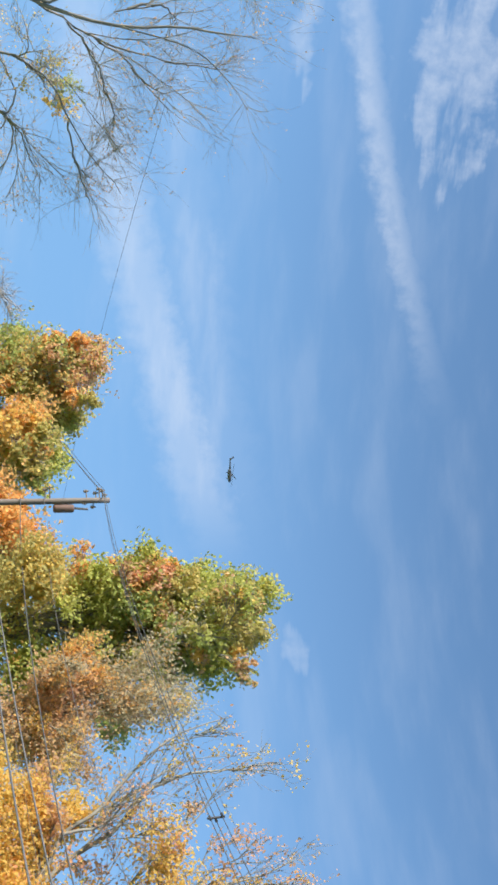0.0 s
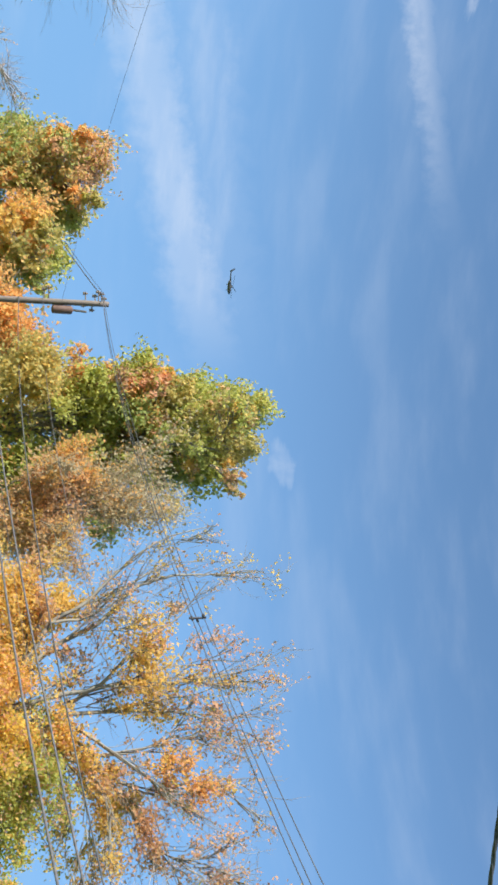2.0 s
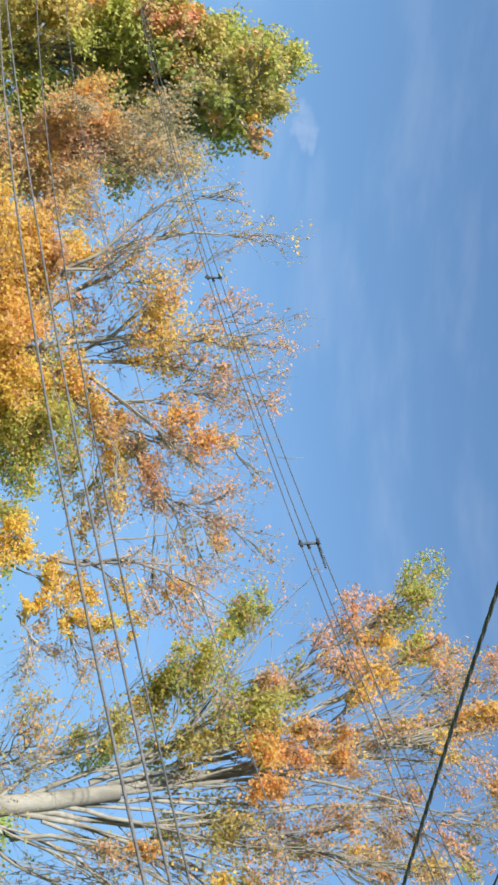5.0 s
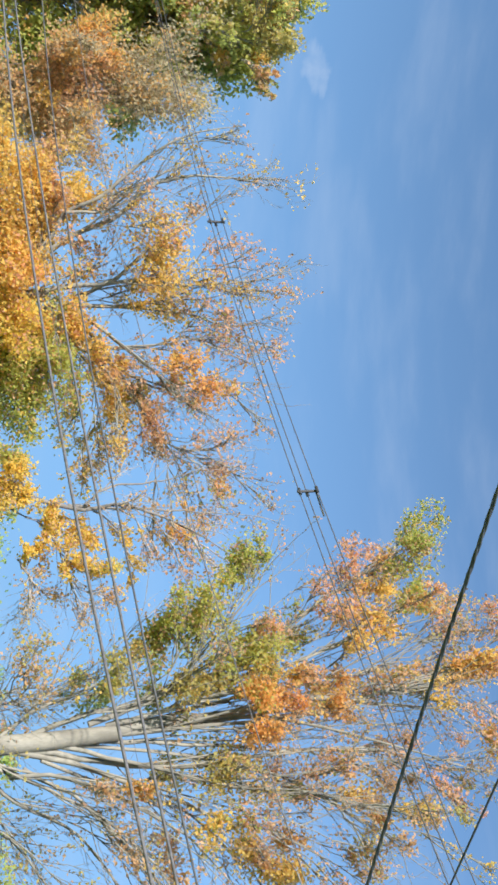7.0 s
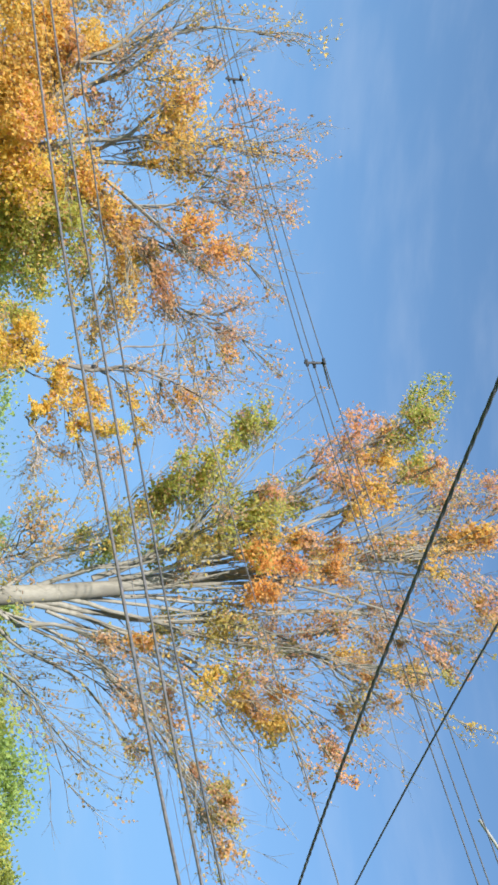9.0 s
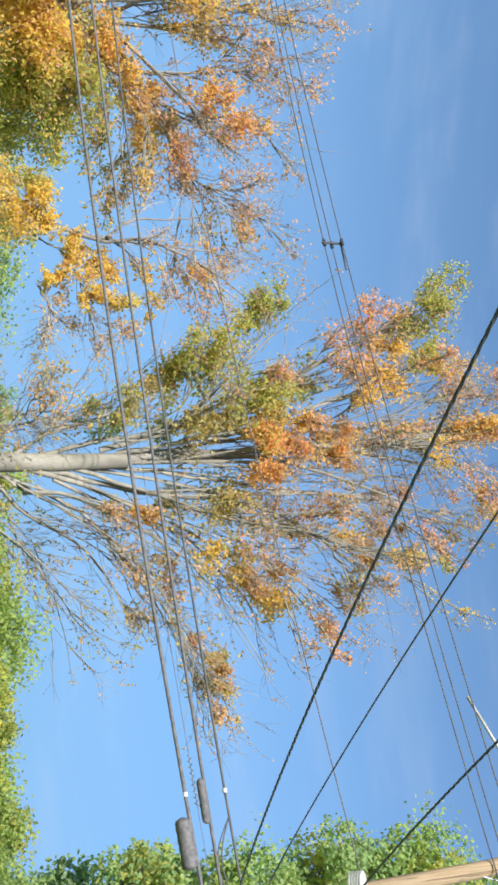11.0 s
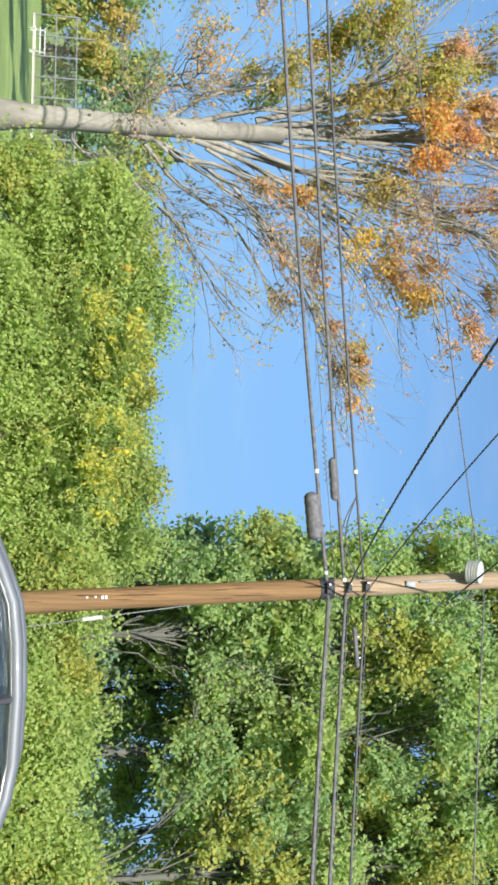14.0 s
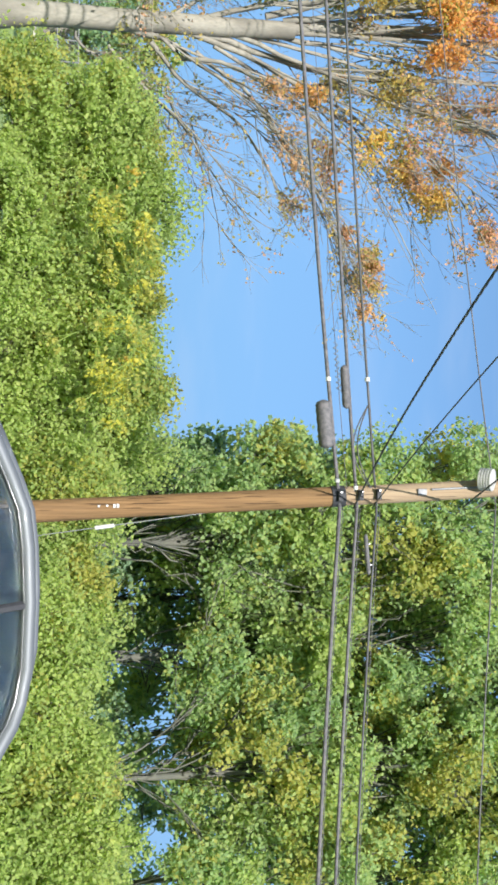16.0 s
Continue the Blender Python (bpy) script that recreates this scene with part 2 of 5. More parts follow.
def mesh_of(name, verts, faces):
    """A mesh from arrays: all faces with the same number of corners."""
    mesh = bpy.data.meshes.new(name)
    verts, faces = np.asarray(verts, np.float32), np.asarray(faces, np.int32)
    n, c = faces.shape
    mesh.vertices.add(len(verts)), mesh.loops.add(n * c), mesh.polygons.add(n)
    mesh.vertices.foreach_set("co", verts.ravel())
    mesh.loops.foreach_set("vertex_index", faces.ravel())
    mesh.polygons.foreach_set("loop_start", np.arange(0, n * c, c, dtype=np.int32))
    mesh.update(calc_edges=True)
    return mesh


def unit(v):
    return v / np.maximum(np.linalg.norm(v, axis=-1, keepdims=True), 1e-9)


def tubes(paths, radii, sides=5):
    """Tapered tubes along many paths at once: paths (B, n, 3), radii (B, n)."""
    b, n, _ = paths.shape
    tang = unit(np.gradient(paths, axis=1))
    ref = np.where(np.abs(tang[..., 2:3]) > 0.9, np.array([1.0, 0, 0]), np.array([0, 0, 1.0]))
    u = unit(np.cross(tang, ref))
    v = np.cross(tang, u)
    a = np.arange(sides) * 2 * np.pi / sides
    ring = u[:, :, None] * np.cos(a)[:, None] + v[:, :, None] * np.sin(a)[:, None]
    verts = (paths[:, :, None] + ring * radii[:, :, None, None]).reshape(-1, 3)
    i = np.arange(b * n * sides).reshape(b, n, sides)
    nxt = np.roll(i, -1, axis=2)
    faces = np.stack([i[:, :-1], nxt[:, :-1], nxt[:, 1:], i[:, 1:]], -1).reshape(-1, 4)
    return verts, faces


def joined(pieces):
    verts, faces, base = [], [], 0
    for v, f in pieces:
        verts.append(v), faces.append(f + base)
        base += len(v)
    return np.concatenate(verts), np.concatenate(faces)


def leaf_blades(rng, centers, size):
    """Small folded blades, each turned its own way, most of them facing up and out."""
    n = len(centers)
    s = size * rng.uniform(0.65, 1.35, (n, 1))
    along = unit(rng.normal(size=(n, 3)) + np.array([0, 0, -0.5]))
    face = unit(rng.normal(size=(n, 3)) + np.array([-0.3, -0.6, 0.6]))
    side = unit(np.cross(face, along))
    up = np.cross(along, side)
    mid = centers
    v = np.stack([mid - along * s * 0.5, mid - side * s * 0.36 + up * s * 0.12, mid + along * s * 0.55,
                  mid + side * s * 0.36 + up * s * 0.12], 1).reshape(-1, 3)
    i = np.arange(n)[:, None] * 4
    return v, np.concatenate([i + np.array([0, 1, 2]), i + np.array([0, 2, 3])])


def grow(rng, start, way, length, n=5, lift=0.15, wander=0.25):
    """Wandering shoots from many starts at once."""
    b = len(start)
    pts, d, step = [start], unit(way), (length / (n - 1))[:, None]
    for _ in range(n - 1):
        d = unit(d + rng.normal(size=(b, 3)) * wander + np.array([0, 0, lift]))
        pts.append(pts[-1] + d * step)
    return np.stack(pts, 1)


def side_shoots(rng, paths, count, spread, lo=0.25, hi=1.0):
    """Starts and directions of shoots that leave many paths."""
    b, n, _ = paths.shape
    who = np.repeat(np.arange(b), count)
    s = rng.uniform(lo, hi, len(who)) * (n - 1)
    i = np.minimum(s.astype(int), n - 2)
    f = (s - i)[:, None]
    start = paths[who, i] * (1 - f) + paths[who, i + 1] * f
    way = unit(paths[who, i + 1] - paths[who, i]) + rng.normal(size=(len(who), 3)) * spread
    return who, start, way


def reach(rng, a, b, bend, n=9, wander=0.018):
    """A limb from a to b that first follows bend and then turns to its end."""
    a, b, bend = np.array(a, float), np.array(b, float), np.array(bend, float)
    t = np.linspace(0, 1, n)[:, None]
    size = np.linalg.norm(b - a)
    mid = a + bend * size * 0.5
    p = a * (1 - t) ** 2 + 2 * mid * t * (1 - t) + b * t ** 2
    p[1:-1] += rng.normal(size=(n - 2, 3)) * size * wander
    return p


def smooth_line(points, n):
    """A smooth curve through a few points, cut into n."""
    p = np.vstack([2 * points[0] - points[1], points, 2 * points[-1] - points[-2]])
    out = []
    for u in np.linspace(0, len(points) - 1 - 1e-6, n):
        i, f = int(u), u - int(u)
        a, b, c, d = p[i:i + 4]
        out.append(0.5 * (2 * b + (c - a) * f + (2 * a - 5 * b + 4 * c - d) * f * f + (3 * b - a - 3 * c + d) * f ** 3))
    return np.array(out)


def tree(name, label, seed, foot, top, girth, clumps, leaf, bark, shoots=9, twigs=5, straggle=1.0, fork=0.35, loose=0.35, twig_r=1.0, category="tree", group="", shell=0.0, taper=0.72, wobble=0.35, twig_mat=None, stretch=0.7, stray=0.22, limbs=(), side=16, side_len=(0.5, 1.9), reach_to=25.0, echo=0, dust=0, dust_kinds=(), lush=1.0):
    """A tree: trunk from foot to top, a limb to every clump, shoots and twigs in the clumps, leaves on the twigs."""
    rng = np.random.default_rng(seed)
    foot, top = np.array(foot, float), np.array(top, float)
    root = thing(name, Vector(foot), label, category, group)
    n = 9
    t = np.linspace(0, 1, n)[:, None]
    trunk = foot * (1 - t) + top * t
    trunk[1:-1] += rng.normal(size=(n - 2, 3)) * np.array([1, 1, 0]) * girth * wobble
    radii = girth * (1 - taper * t[:, 0]) * np.where(t[:, 0] < 0.02, 1.35, 1.0)
    link("trunk", mesh_of("trunk", *tubes(trunk[None], radii[None], 12)), bark, root, smooth=True)
    twig_parts, leaves, kinds, grown = [], {}, [c[5] for c in clumps], []
    drawn = []
    for big, swing, way in limbs:
        # main limbs: base radius, how far the tip leans away, bearing and rise along the limb
        out = unit(np.array([math.sin(radians(way[0][0])), math.cos(radians(way[0][0])), 0.0]))
        main = smooth_line(np.array([away(b, r, reach_to) for b, r in way]), 16)
        main += out * np.linspace(0, 1, 16)[:, None] * (swing + rng.normal() * 0.4)
        main[1:-1] += rng.normal(size=(14, 3)) * 0.02
        drawn.append(main)
        for again in range(1 + echo):
            line, thick = main, big
            if again:
                # a thinner limb that parts from the main one and runs beside it
                first = int(rng.integers(1, 7))
                apart = np.clip((np.arange(16) - first) / 10, 0, 1)[:, None] ** 1.2
                line = (main + apart * rng.normal(size=3) * np.array([0.75, 0.75, 0.45]))[first:]
                line = smooth_line(line[::3] if len(line) > 8 else line, 16)
                thick = big * rng.uniform(0.3, 0.5)
            link("limb", mesh_of("limb", *tubes(line[None], np.linspace(thick, max(0.006, thick * 0.12), 16)[None], 7)), bark, root, smooth=True)
            # side branches leave the limb at a narrow angle and thin out
            who, start, way2 = side_shoots(rng, line[None], side, 0.42, 0.2, 1.0)
            p1 = grow(rng, start, way2, rng.uniform(*side_len, len(start)), 7, 0.03, 0.12)
            twig_parts.append(tubes(p1, np.linspace(1, 0.25, 7)[None] * rng.uniform(0.007, 0.016, (len(p1), 1)) * twig_r, 4))
            who, start, way2 = side_shoots(rng, p1, 4, 0.4, 0.3, 1.0)
            p2 = grow(rng, start, way2, rng.uniform(0.25, 0.8, len(start)), 4, 0.03, 0.14)
            twig_parts.append(tubes(p2, np.linspace(0.006, 0.003, 4)[None].repeat(len(p2), 0) * twig_r, 3))
            if dust:
                # single leaves left on the thin side branches
                pick = p2[rng.integers(len(p2) // 3, len(p2), dust), rng.integers(1, 4, dust)]
                leaves.setdefault(dust_kinds[int(rng.integers(len(dust_kinds)))], []).append(pick + rng.normal(size=(dust, 3)) * 0.06)
    for bearing, rise, dist, size, count, kind in clumps:
        goal = np.array(away(bearing, rise, dist + rng.uniform(-1.0, 1.0) * straggle))
        level = np.clip((goal[2] - foot[2]) / max(0.1, top[2] - foot[2]) * rng.uniform(0.3, 0.7), fork, 0.97)
        start = foot + (top - foot) * level
        lead = unit(top - foot) + rng.normal(size=3) * 0.2
        if size < 0.72 and len(grown) >= 6:
            near = min(grown, key=lambda q: np.linalg.norm(q[-1] - goal))
            at = int(rng.integers(3, 6))
            start, lead = near[at], unit(near[at + 1] - near[at])
        if drawn:
            spots = [(np.linalg.norm(q - goal) + 3.0 * max(0.0, q[2] - goal[2] + 0.2), line, j) for line in drawn for j, q in enumerate(line[2:14], 2)]
            _, line, j = min(spots, key=lambda x: x[0])
            j = max(2, j - 3)
            start, lead = line[j], unit(line[j + 1] - line[j])
        limb = reach(rng, start, goal, lead)
        grown.append(limb)
        big = 0.016 + 0.012 * size if drawn else girth * (1 - taper * level) * rng.uniform(0.24, 0.38) * min(1.0, size / 0.8)
        many = max(4, int(shoots * min(1.3, size / 0.9)))
        if not drawn and size < 0.72 and len(grown) > 6:
            big *= 0.45
        r = np.linspace(big, max(0.006 if drawn else 0.012, big * 0.15), len(limb))
        link("limb", mesh_of("limb", *tubes(limb[None], r[None], 7)), bark, root, smooth=True)
        # shoots that fill the clump
        who, start, way = side_shoots(rng, limb[None], many, 0.5, 0.55, 1.0)
        run = unit(limb[-1] - limb[-3])
        out = unit(rng.normal(size=(many, 3)))
        out = out * 0.8 + run * (out @ run)[:, None] * stretch
        ends = goal + out * size * rng.uniform(0.35, 1.0, (many, 1))
        gap = ends - start
        p2 = grow(rng, start, gap, np.linalg.norm(gap, axis=1) * 1.03, 6, 0.05, 0.13)
        twig_parts.append(tubes(p2, np.linspace(0.022, 0.007, 6)[None].repeat(len(p2), 0) * twig_r, 4))
        who, start, way = side_shoots(rng, p2, twigs, 0.6, 0.3, 1.0)
        p3 = grow(rng, start, way, size * rng.uniform(0.3, 0.95, len(start)), 4, 0.10, 0.2)
        twig_parts.append(tubes(p3, np.linspace(0.009, 0.004, 4)[None].repeat(len(p3), 0) * twig_r, 3))
        count = int(count * lush)
        if count:
            pick = p3[rng.integers(0, len(p3), count), rng.integers(1, 4, count)]
            spot = pick + unit(rng.normal(size=(count, 3))) * size * loose * rng.uniform(0, 1.0, (count, 1)) ** 0.6
            if shell:
                # an outer skin of leaves in bunches
                m = int(count * shell)
                hub = unit(rng.normal(size=(max(6, m // 28), 3)))
                lobe = rng.uniform(0.45, 1.18, len(hub))
                which = rng.integers(0, len(hub), m)
                out = unit(hub[which] + rng.normal(size=(m, 3)) * 0.2)
                spot[:m] = goal + out * size * lobe[which, None] * rng.uniform(0.74, 1.1, (m, 1))
            rng.shuffle(spot)
            few = int(count * stray)
            leaves.setdefault(kind, []).append(spot[few:])
            other = kinds[rng.integers(0, len(kinds))]
            leaves.setdefault(other, []).append(spot[:few])
    wood = link("brushwood", mesh_of("brushwood", *joined(twig_parts)), twig_mat or (BARK_TWIG if bark is not BARK_PALE else BARK_PALE), root)
    tagged(wood, "dense fine twigs", kind="stuff")
    for kind, groups in leaves.items():
        link("crown", mesh_of("crown", *leaf_blades(rng, np.concatenate(groups), leaf)), LEAF[kind], root)
    return root


def tube_bm(bm, pts, radius, sides=8):
    """Adds a capped tube along points to a bmesh."""
    v, f = tubes(np.array([[tuple(p) for p in pts]], float), np.full((1, len(pts)), radius), sides)
    vs = [bm.verts.new(p) for p in v]
    for q in f:
        bm.faces.new([vs[i] for i in q])
    bm.faces.new(vs[:sides][::-1])
    bm.faces.new(vs[-sides:])


def box_bm(bm, m, size, bevel=0.01):
    """Adds a bevelled box at the pose m to a bmesh."""
    made = bmesh.ops.create_cube(bm, size=1, matrix=m @ Matrix.Diagonal((*size, 1)))
    if bevel:
        edges = list({e for v in made["verts"] for e in v.link_edges})
        bmesh.ops.bevel(bm, geom=edges, offset=bevel, segments=2, affect="EDGES", profile=0.6)


def lathe_bm(bm, m, profile, sides=20):
    """Adds a turned solid to a bmesh: profile of (radius, height) about the z axis of m."""
    rings = []
    for r, z in profile:
        rings.append([bm.verts.new(m @ Vector((r * math.cos(a), r * math.sin(a), z))) for a in
                      (2 * math.pi * i / sides for i in range(sides))])
    for a, b in zip(rings, rings[1:]):
        for i in range(sides):
            j = (i + 1) % sides
            bm.faces.new((a[i], a[j], b[j], b[i]))
    bm.faces.new(rings[0][::-1])
    bm.faces.new(rings[-1])


# ---- ground ----
def make_ground():
    bm = bmesh.new()
    bmesh.ops.create_circle(bm, cap_ends=True, radius=1500, segments=64)
    ob = part("ground", bm, LAWN, None)
    tagged(ob, "mown green grass reaching to the woods", "ground", kind="structure")


make_ground()
NEAR_FOOT, FAR_FOOT = Vector((6.0, 14.3, 0)), Vector((-35.7, 32.1, 0))
ALONG = (FAR_FOOT - NEAR_FOOT).normalized()
ACROSS = Vector((-ALONG.y, ALONG.x, 0))   # towards the camera's side


def make_road():
    mid = NEAR_FOOT + ACROSS * 4.6
    turn = Matrix.Translation(mid) @ Matrix.Rotation(math.atan2(ALONG.y, ALONG.x), 4, "Z")
    bm = bmesh.new()
    box_bm(bm, turn @ pose(0, 0, -0.09), (300, 6.4, 0.2), 0)
    tagged(part("road", bm, ASPHALT, None), "grey asphalt village road", "road", kind="structure")
    for s in (-1, 1):
        bm = bmesh.new()
        box_bm(bm, turn @ pose(0, s * 3.3, -0.02), (300, 0.15, 0.3), 0.015)
        tagged(part("kerb", bm, CONCRETE, None), "pale concrete kerb beside the road", "kerb", kind="structure")


if ACROSS.dot(EYE - NEAR_FOOT) < 0:
    ACROSS = -ACROSS
make_road()

# ---- utility poles ----
def leaning_pole(foot, head, low_r, top_r, mat, parent, name="shaft", label="", worn=0.0):
    """A tapered timber shaft; worn: how far its surface swells, splits and shrinks."""
    n, sides = (60, 28) if worn else (14, 20)
    pts = np.array([[foot.lerp(head, i / (n - 1))[:] for i in range(n)]], float)
    v, f = tubes(pts, np.linspace(low_r, top_r, n)[None], sides)
    if worn:
        mid = np.repeat(pts[0], sides, axis=0)
        turn = np.tile(np.arange(sides) * 2 * math.pi / sides, n)
        for i in range(len(v)):
            c = Vector((math.cos(turn[i]) * 1.3, math.sin(turn[i]) * 1.3, mid[i, 2] * 0.55))
            swell = noise.noise(c) * 0.6 + noise.noise(Vector((c.x * 4, c.y * 4, c.z * 0.7))) * 0.5
            v[i] = mid[i] + (v[i] - mid[i]) * (1 + worn * swell)
    bm = bmesh.new()
    vs = [bm.verts.new(p) for p in v]
    for q in f:
        bm.faces.new([vs[i] for i in q])
    bm.faces.new(vs[-sides:])
    return part(name, bm, mat, parent, label, True)


def make_near_pole():
    foot, head = ground_at(23.0, 15.5), away(21.14, 32.5, 15.3)
    root = thing("utility_pole", foot, "tall brown wooden utility pole, leaning slightly, hung with cables", "utility pole")
    mid = foot.lerp(head, 0.49)
    leaning_pole(foot, mid, 0.165, 0.145, POLE_WOOD, root, worn=0.05)
    leaning_pole(mid, head, 0.143, 0.115, POLE_TOP_WOOD, root, "upper_shaft", "weathered pale upper length of the pole", 0.16)
    on = lambda z: foot.lerp(head, z / head.z)
    return root, on


near_pole, near_on = make_near_pole()


def make_far_pole():
    foot, head = ground_at(-47.9, 48), away(-48.1, 11.5, 48)
    root = thing("utility_pole", foot, "distant weathered wooden utility pole with insulators", "utility pole")
    leaning_pole(foot, head, 0.17, 0.13, POLE_GREY, root)
    on = lambda z: foot.lerp(head, z / head.z)
    bm = bmesh.new()
    side = Vector((0.22, 0.25, 0))
    lathe_bm(bm, Matrix.Translation(on(8.75) + side), [(0.12, 0), (0.19, 0.03), (0.20, 0.1), (0.20, 0.85), (0.17, 0.93), (0.05, 0.97)], 16)
    part("transformer", bm, RUST_STEEL, root, "brown can transformer on the pole", True)
    bm = bmesh.new()
    tube_bm(bm, [on(9.6) + side, on(10.35) + side * 1.2], 0.05, 8)
    part("bushing", bm, POLE_GREY, root)
    return root, on


far_pole, far_on = make_far_pole()


# ---- cables ----
def hang(a, b, sag, n=40):
    return [a.lerp(b, s) - Vector((0, 0, 4 * sag * s * (1 - s))) for s in (i / (n - 1) for i in range(n))]


def cable(a, b, sag, radius, mat, label, name="cable", group="overhead cables", n=40):
    bm = bmesh.new()
    tube_bm(bm, hang(a, b, sag, n), radius, 6)
    ob = part(name, bm, mat, None, "", True)
    return tagged(ob, label, "cable", group)


def twisted(a, b, sag, strands, radius, pitch, mat, label, n=420):
    """A hanging cable of strands laid round one another."""
    line = hang(a, b, sag, n)
    d = (b - a).normalized()
    u = d.cross(Vector((0, 0, 1))).normalized()
    v = u.cross(d)
    far, bm = (b - a).length, bmesh.new()
    for k in range(strands):
        pts = []
        for i, q in enumerate(line):
            w = 2 * math.pi * (far * i / (n - 1) / pitch + k / strands)
            pts.append(q + (u * math.cos(w) + v * math.sin(w)) * radius)
        tube_bm(bm, pts, radius * 1.05, 5)
    return tagged(part("cable", bm, mat, None, "", True), label, "cable", "overhead cables")


NEXT_FOOT = NEAR_FOOT - ALONG * 42


# power conductors: height at the near and the far pole, sag, offset to the side
POWER = ((10.02, 11.05, 1.33, 0.0), (10.25, 11.08, 1.32, -0.06), (10.47, 11.11, 1.31, 0.05))


def run_lines():
    for z2, z1, sag, r, mat in ((5.51, 5.8, 1.0, 0.030, CABLE_GREY), (5.77, 5.75, 0.64, 0.026, CABLE_GREY), (6.07, 7.25, 1.0, 0.019, CABLE)):
        a, b = NEAR_FOOT + ACROSS * 0.2 + Vector((0, 0, z2)), far_on(z1) + ACROSS * 0.2
        cable(a, b, sag, r, mat, "thick lashed telephone cable along the poles")
        cable(a, Vector((NEXT_FOOT.x, NEXT_FOOT.y, z2 + 0.4)), 1.0, r, mat, "thick lashed telephone cable along the poles")
        cable(a + Vector((0, 0, 0.05)), Vector((NEXT_FOOT.x, NEXT_FOOT.y, z2 + 0.47)), 1.02, 0.005, CABLE_GREY, "thin grey support wire along the poles")
    a, b = NEAR_FOOT + ACROSS * 0.2 + Vector((0, 0, 7.93)), far_on(8.34) + ACROSS * 0.2
    cable(a, b, 1.38, 0.010, CABLE_GREY, "thin grey twisted wire along the poles")
    cable(a, Vector((NEXT_FOOT.x, NEXT_FOOT.y, 8.2)), 1.0, 0.011, CABLE_GREY, "thin grey twisted wire along the poles")
    for near_z, far_z, sag, side in POWER:
        a, b = NEAR_FOOT + ACROSS * (0.35 + side) + Vector((0, 0, near_z)), far_on(far_z) + ACROSS * (0.35 + side)
        cable(a, b, sag, 0.011, CABLE, "black covered power conductor between the poles")
    past = FAR_FOOT + ALONG * 45
    for dz, side in ((-0.14, 0.0), (0.0, -0.1), (0.12, 0.1)):
        cable(far_on(11.1 + dz * 0.3) + ACROSS * (0.35 + side), past + ACROSS * (0.35 + side) + Vector((0, 0, 11.2 + dz)), 1.2, 0.013, CABLE, "black covered power conductor between the poles")
    twisted(Vector((6.0, 14.3, 5.78)), Vector((-8.15, -4, 5.11)), 0.67, 3, 0.007, 0.42, CABLE, "heavy black twisted service cable to a house")
    cable(far_on(9.2), away(-84, 16.2, 25), 0.35, 0.0055, CABLE_GREY, "thin dark service wire from the far pole")
    cable(Vector((6.0, 14.3, 6.06)), Vector((-8.01, -4, 6.38)), 0.61, 0.0085, CABLE, "thin dark service wire to a house")
    twisted(Vector((6.0, 14.3, 7.49)), Vector((-5.46, -4, 6.0)), 0.61, 3, 0.007, 0.5, CABLE, "black twisted service cable to a house")


run_lines()

def make_house_wall():
    mid = Vector((-6.85, -4.12, 0))
    turn = Matrix.Translation(mid) @ Matrix.Identity(4)
    bm = bmesh.new()
    box_bm(bm, turn @ pose(0, 0, 3.6), (5.4, 0.24, 7.2), 0.01)
    tagged(part("wall_house", bm, SIDING, None), "plain pale house wall where the service cables end", "wall", kind="structure")


make_house_wall()

# ---- trees ----
def at_distance(dist, rows):
    """Rows of bearing, rise, size, leaves and kind, set at a distance."""
    return [(b, r, dist, size, count, kind) for b, r, size, count, kind in rows]


def scattered(seed, n, b0, b1, r0, r1, dist, kinds, size=(0.35, 0.7), count=(160, 520), keep=None):
    """Small loose tufts of leaves spread over a stretch of a crown."""
    rng = random.Random(seed)
    rows = []
    while len(rows) < n:
        b, r = rng.uniform(b0, b1), rng.uniform(r0, r1)
        if keep is None or keep(b, r):
            rows.append((b, r, dist + rng.uniform(-1.5, 1.5), rng.uniform(*size), rng.randint(*count), rng.choice(kinds)))
    return rows


BARE = [
    (-74.4, 13.9, 24, 1.43, 60, "rust"), (-74.0, 16.6, 24, 0.52, 10, "rust"), (-70.9, 13.5, 24, 1.17, 90, "rust"),
    (-68.9, 11.0, 24, 1.17, 120, "rust"), (-66.1, 10.1, 24, 0.78, 160, "rust"), (-68.0, 6.7, 24, 1.04, 60, "rust"),
    (-71.2, 7.0, 24, 0.7, 800, "olive"), (-70.6, 8.2, 24, 0.5, 500, "green"), (-69.5, 8.0, 24, 0.42, 520, "gold"), (-64.8, 5.8, 24, 0.65, 60, "rust"),
    (-73.0, 6.4, 24, 1.04, 120, "gold"), (-78, 12, 25, 1.8, 200, "rust"), (-82, 10, 25, 2.0, 300, "rust"), (-77, 18, 25, 1.6, 120, "rust"), (-74, 3.6, 24, 1.1, 160, "gold"), (-70.5, 4.6, 24.5, 1.0, 160, "rust"), (-67, 4, 24, 1.0, 160, "rust"),
    (-63.6, 3.6, 24, 0.9, 120, "rust"), (-71.8, 10.2, 24, 1.2, 140, "rust"), (-72.5, 16.8, 24, 0.8, 40, "rust"),
]
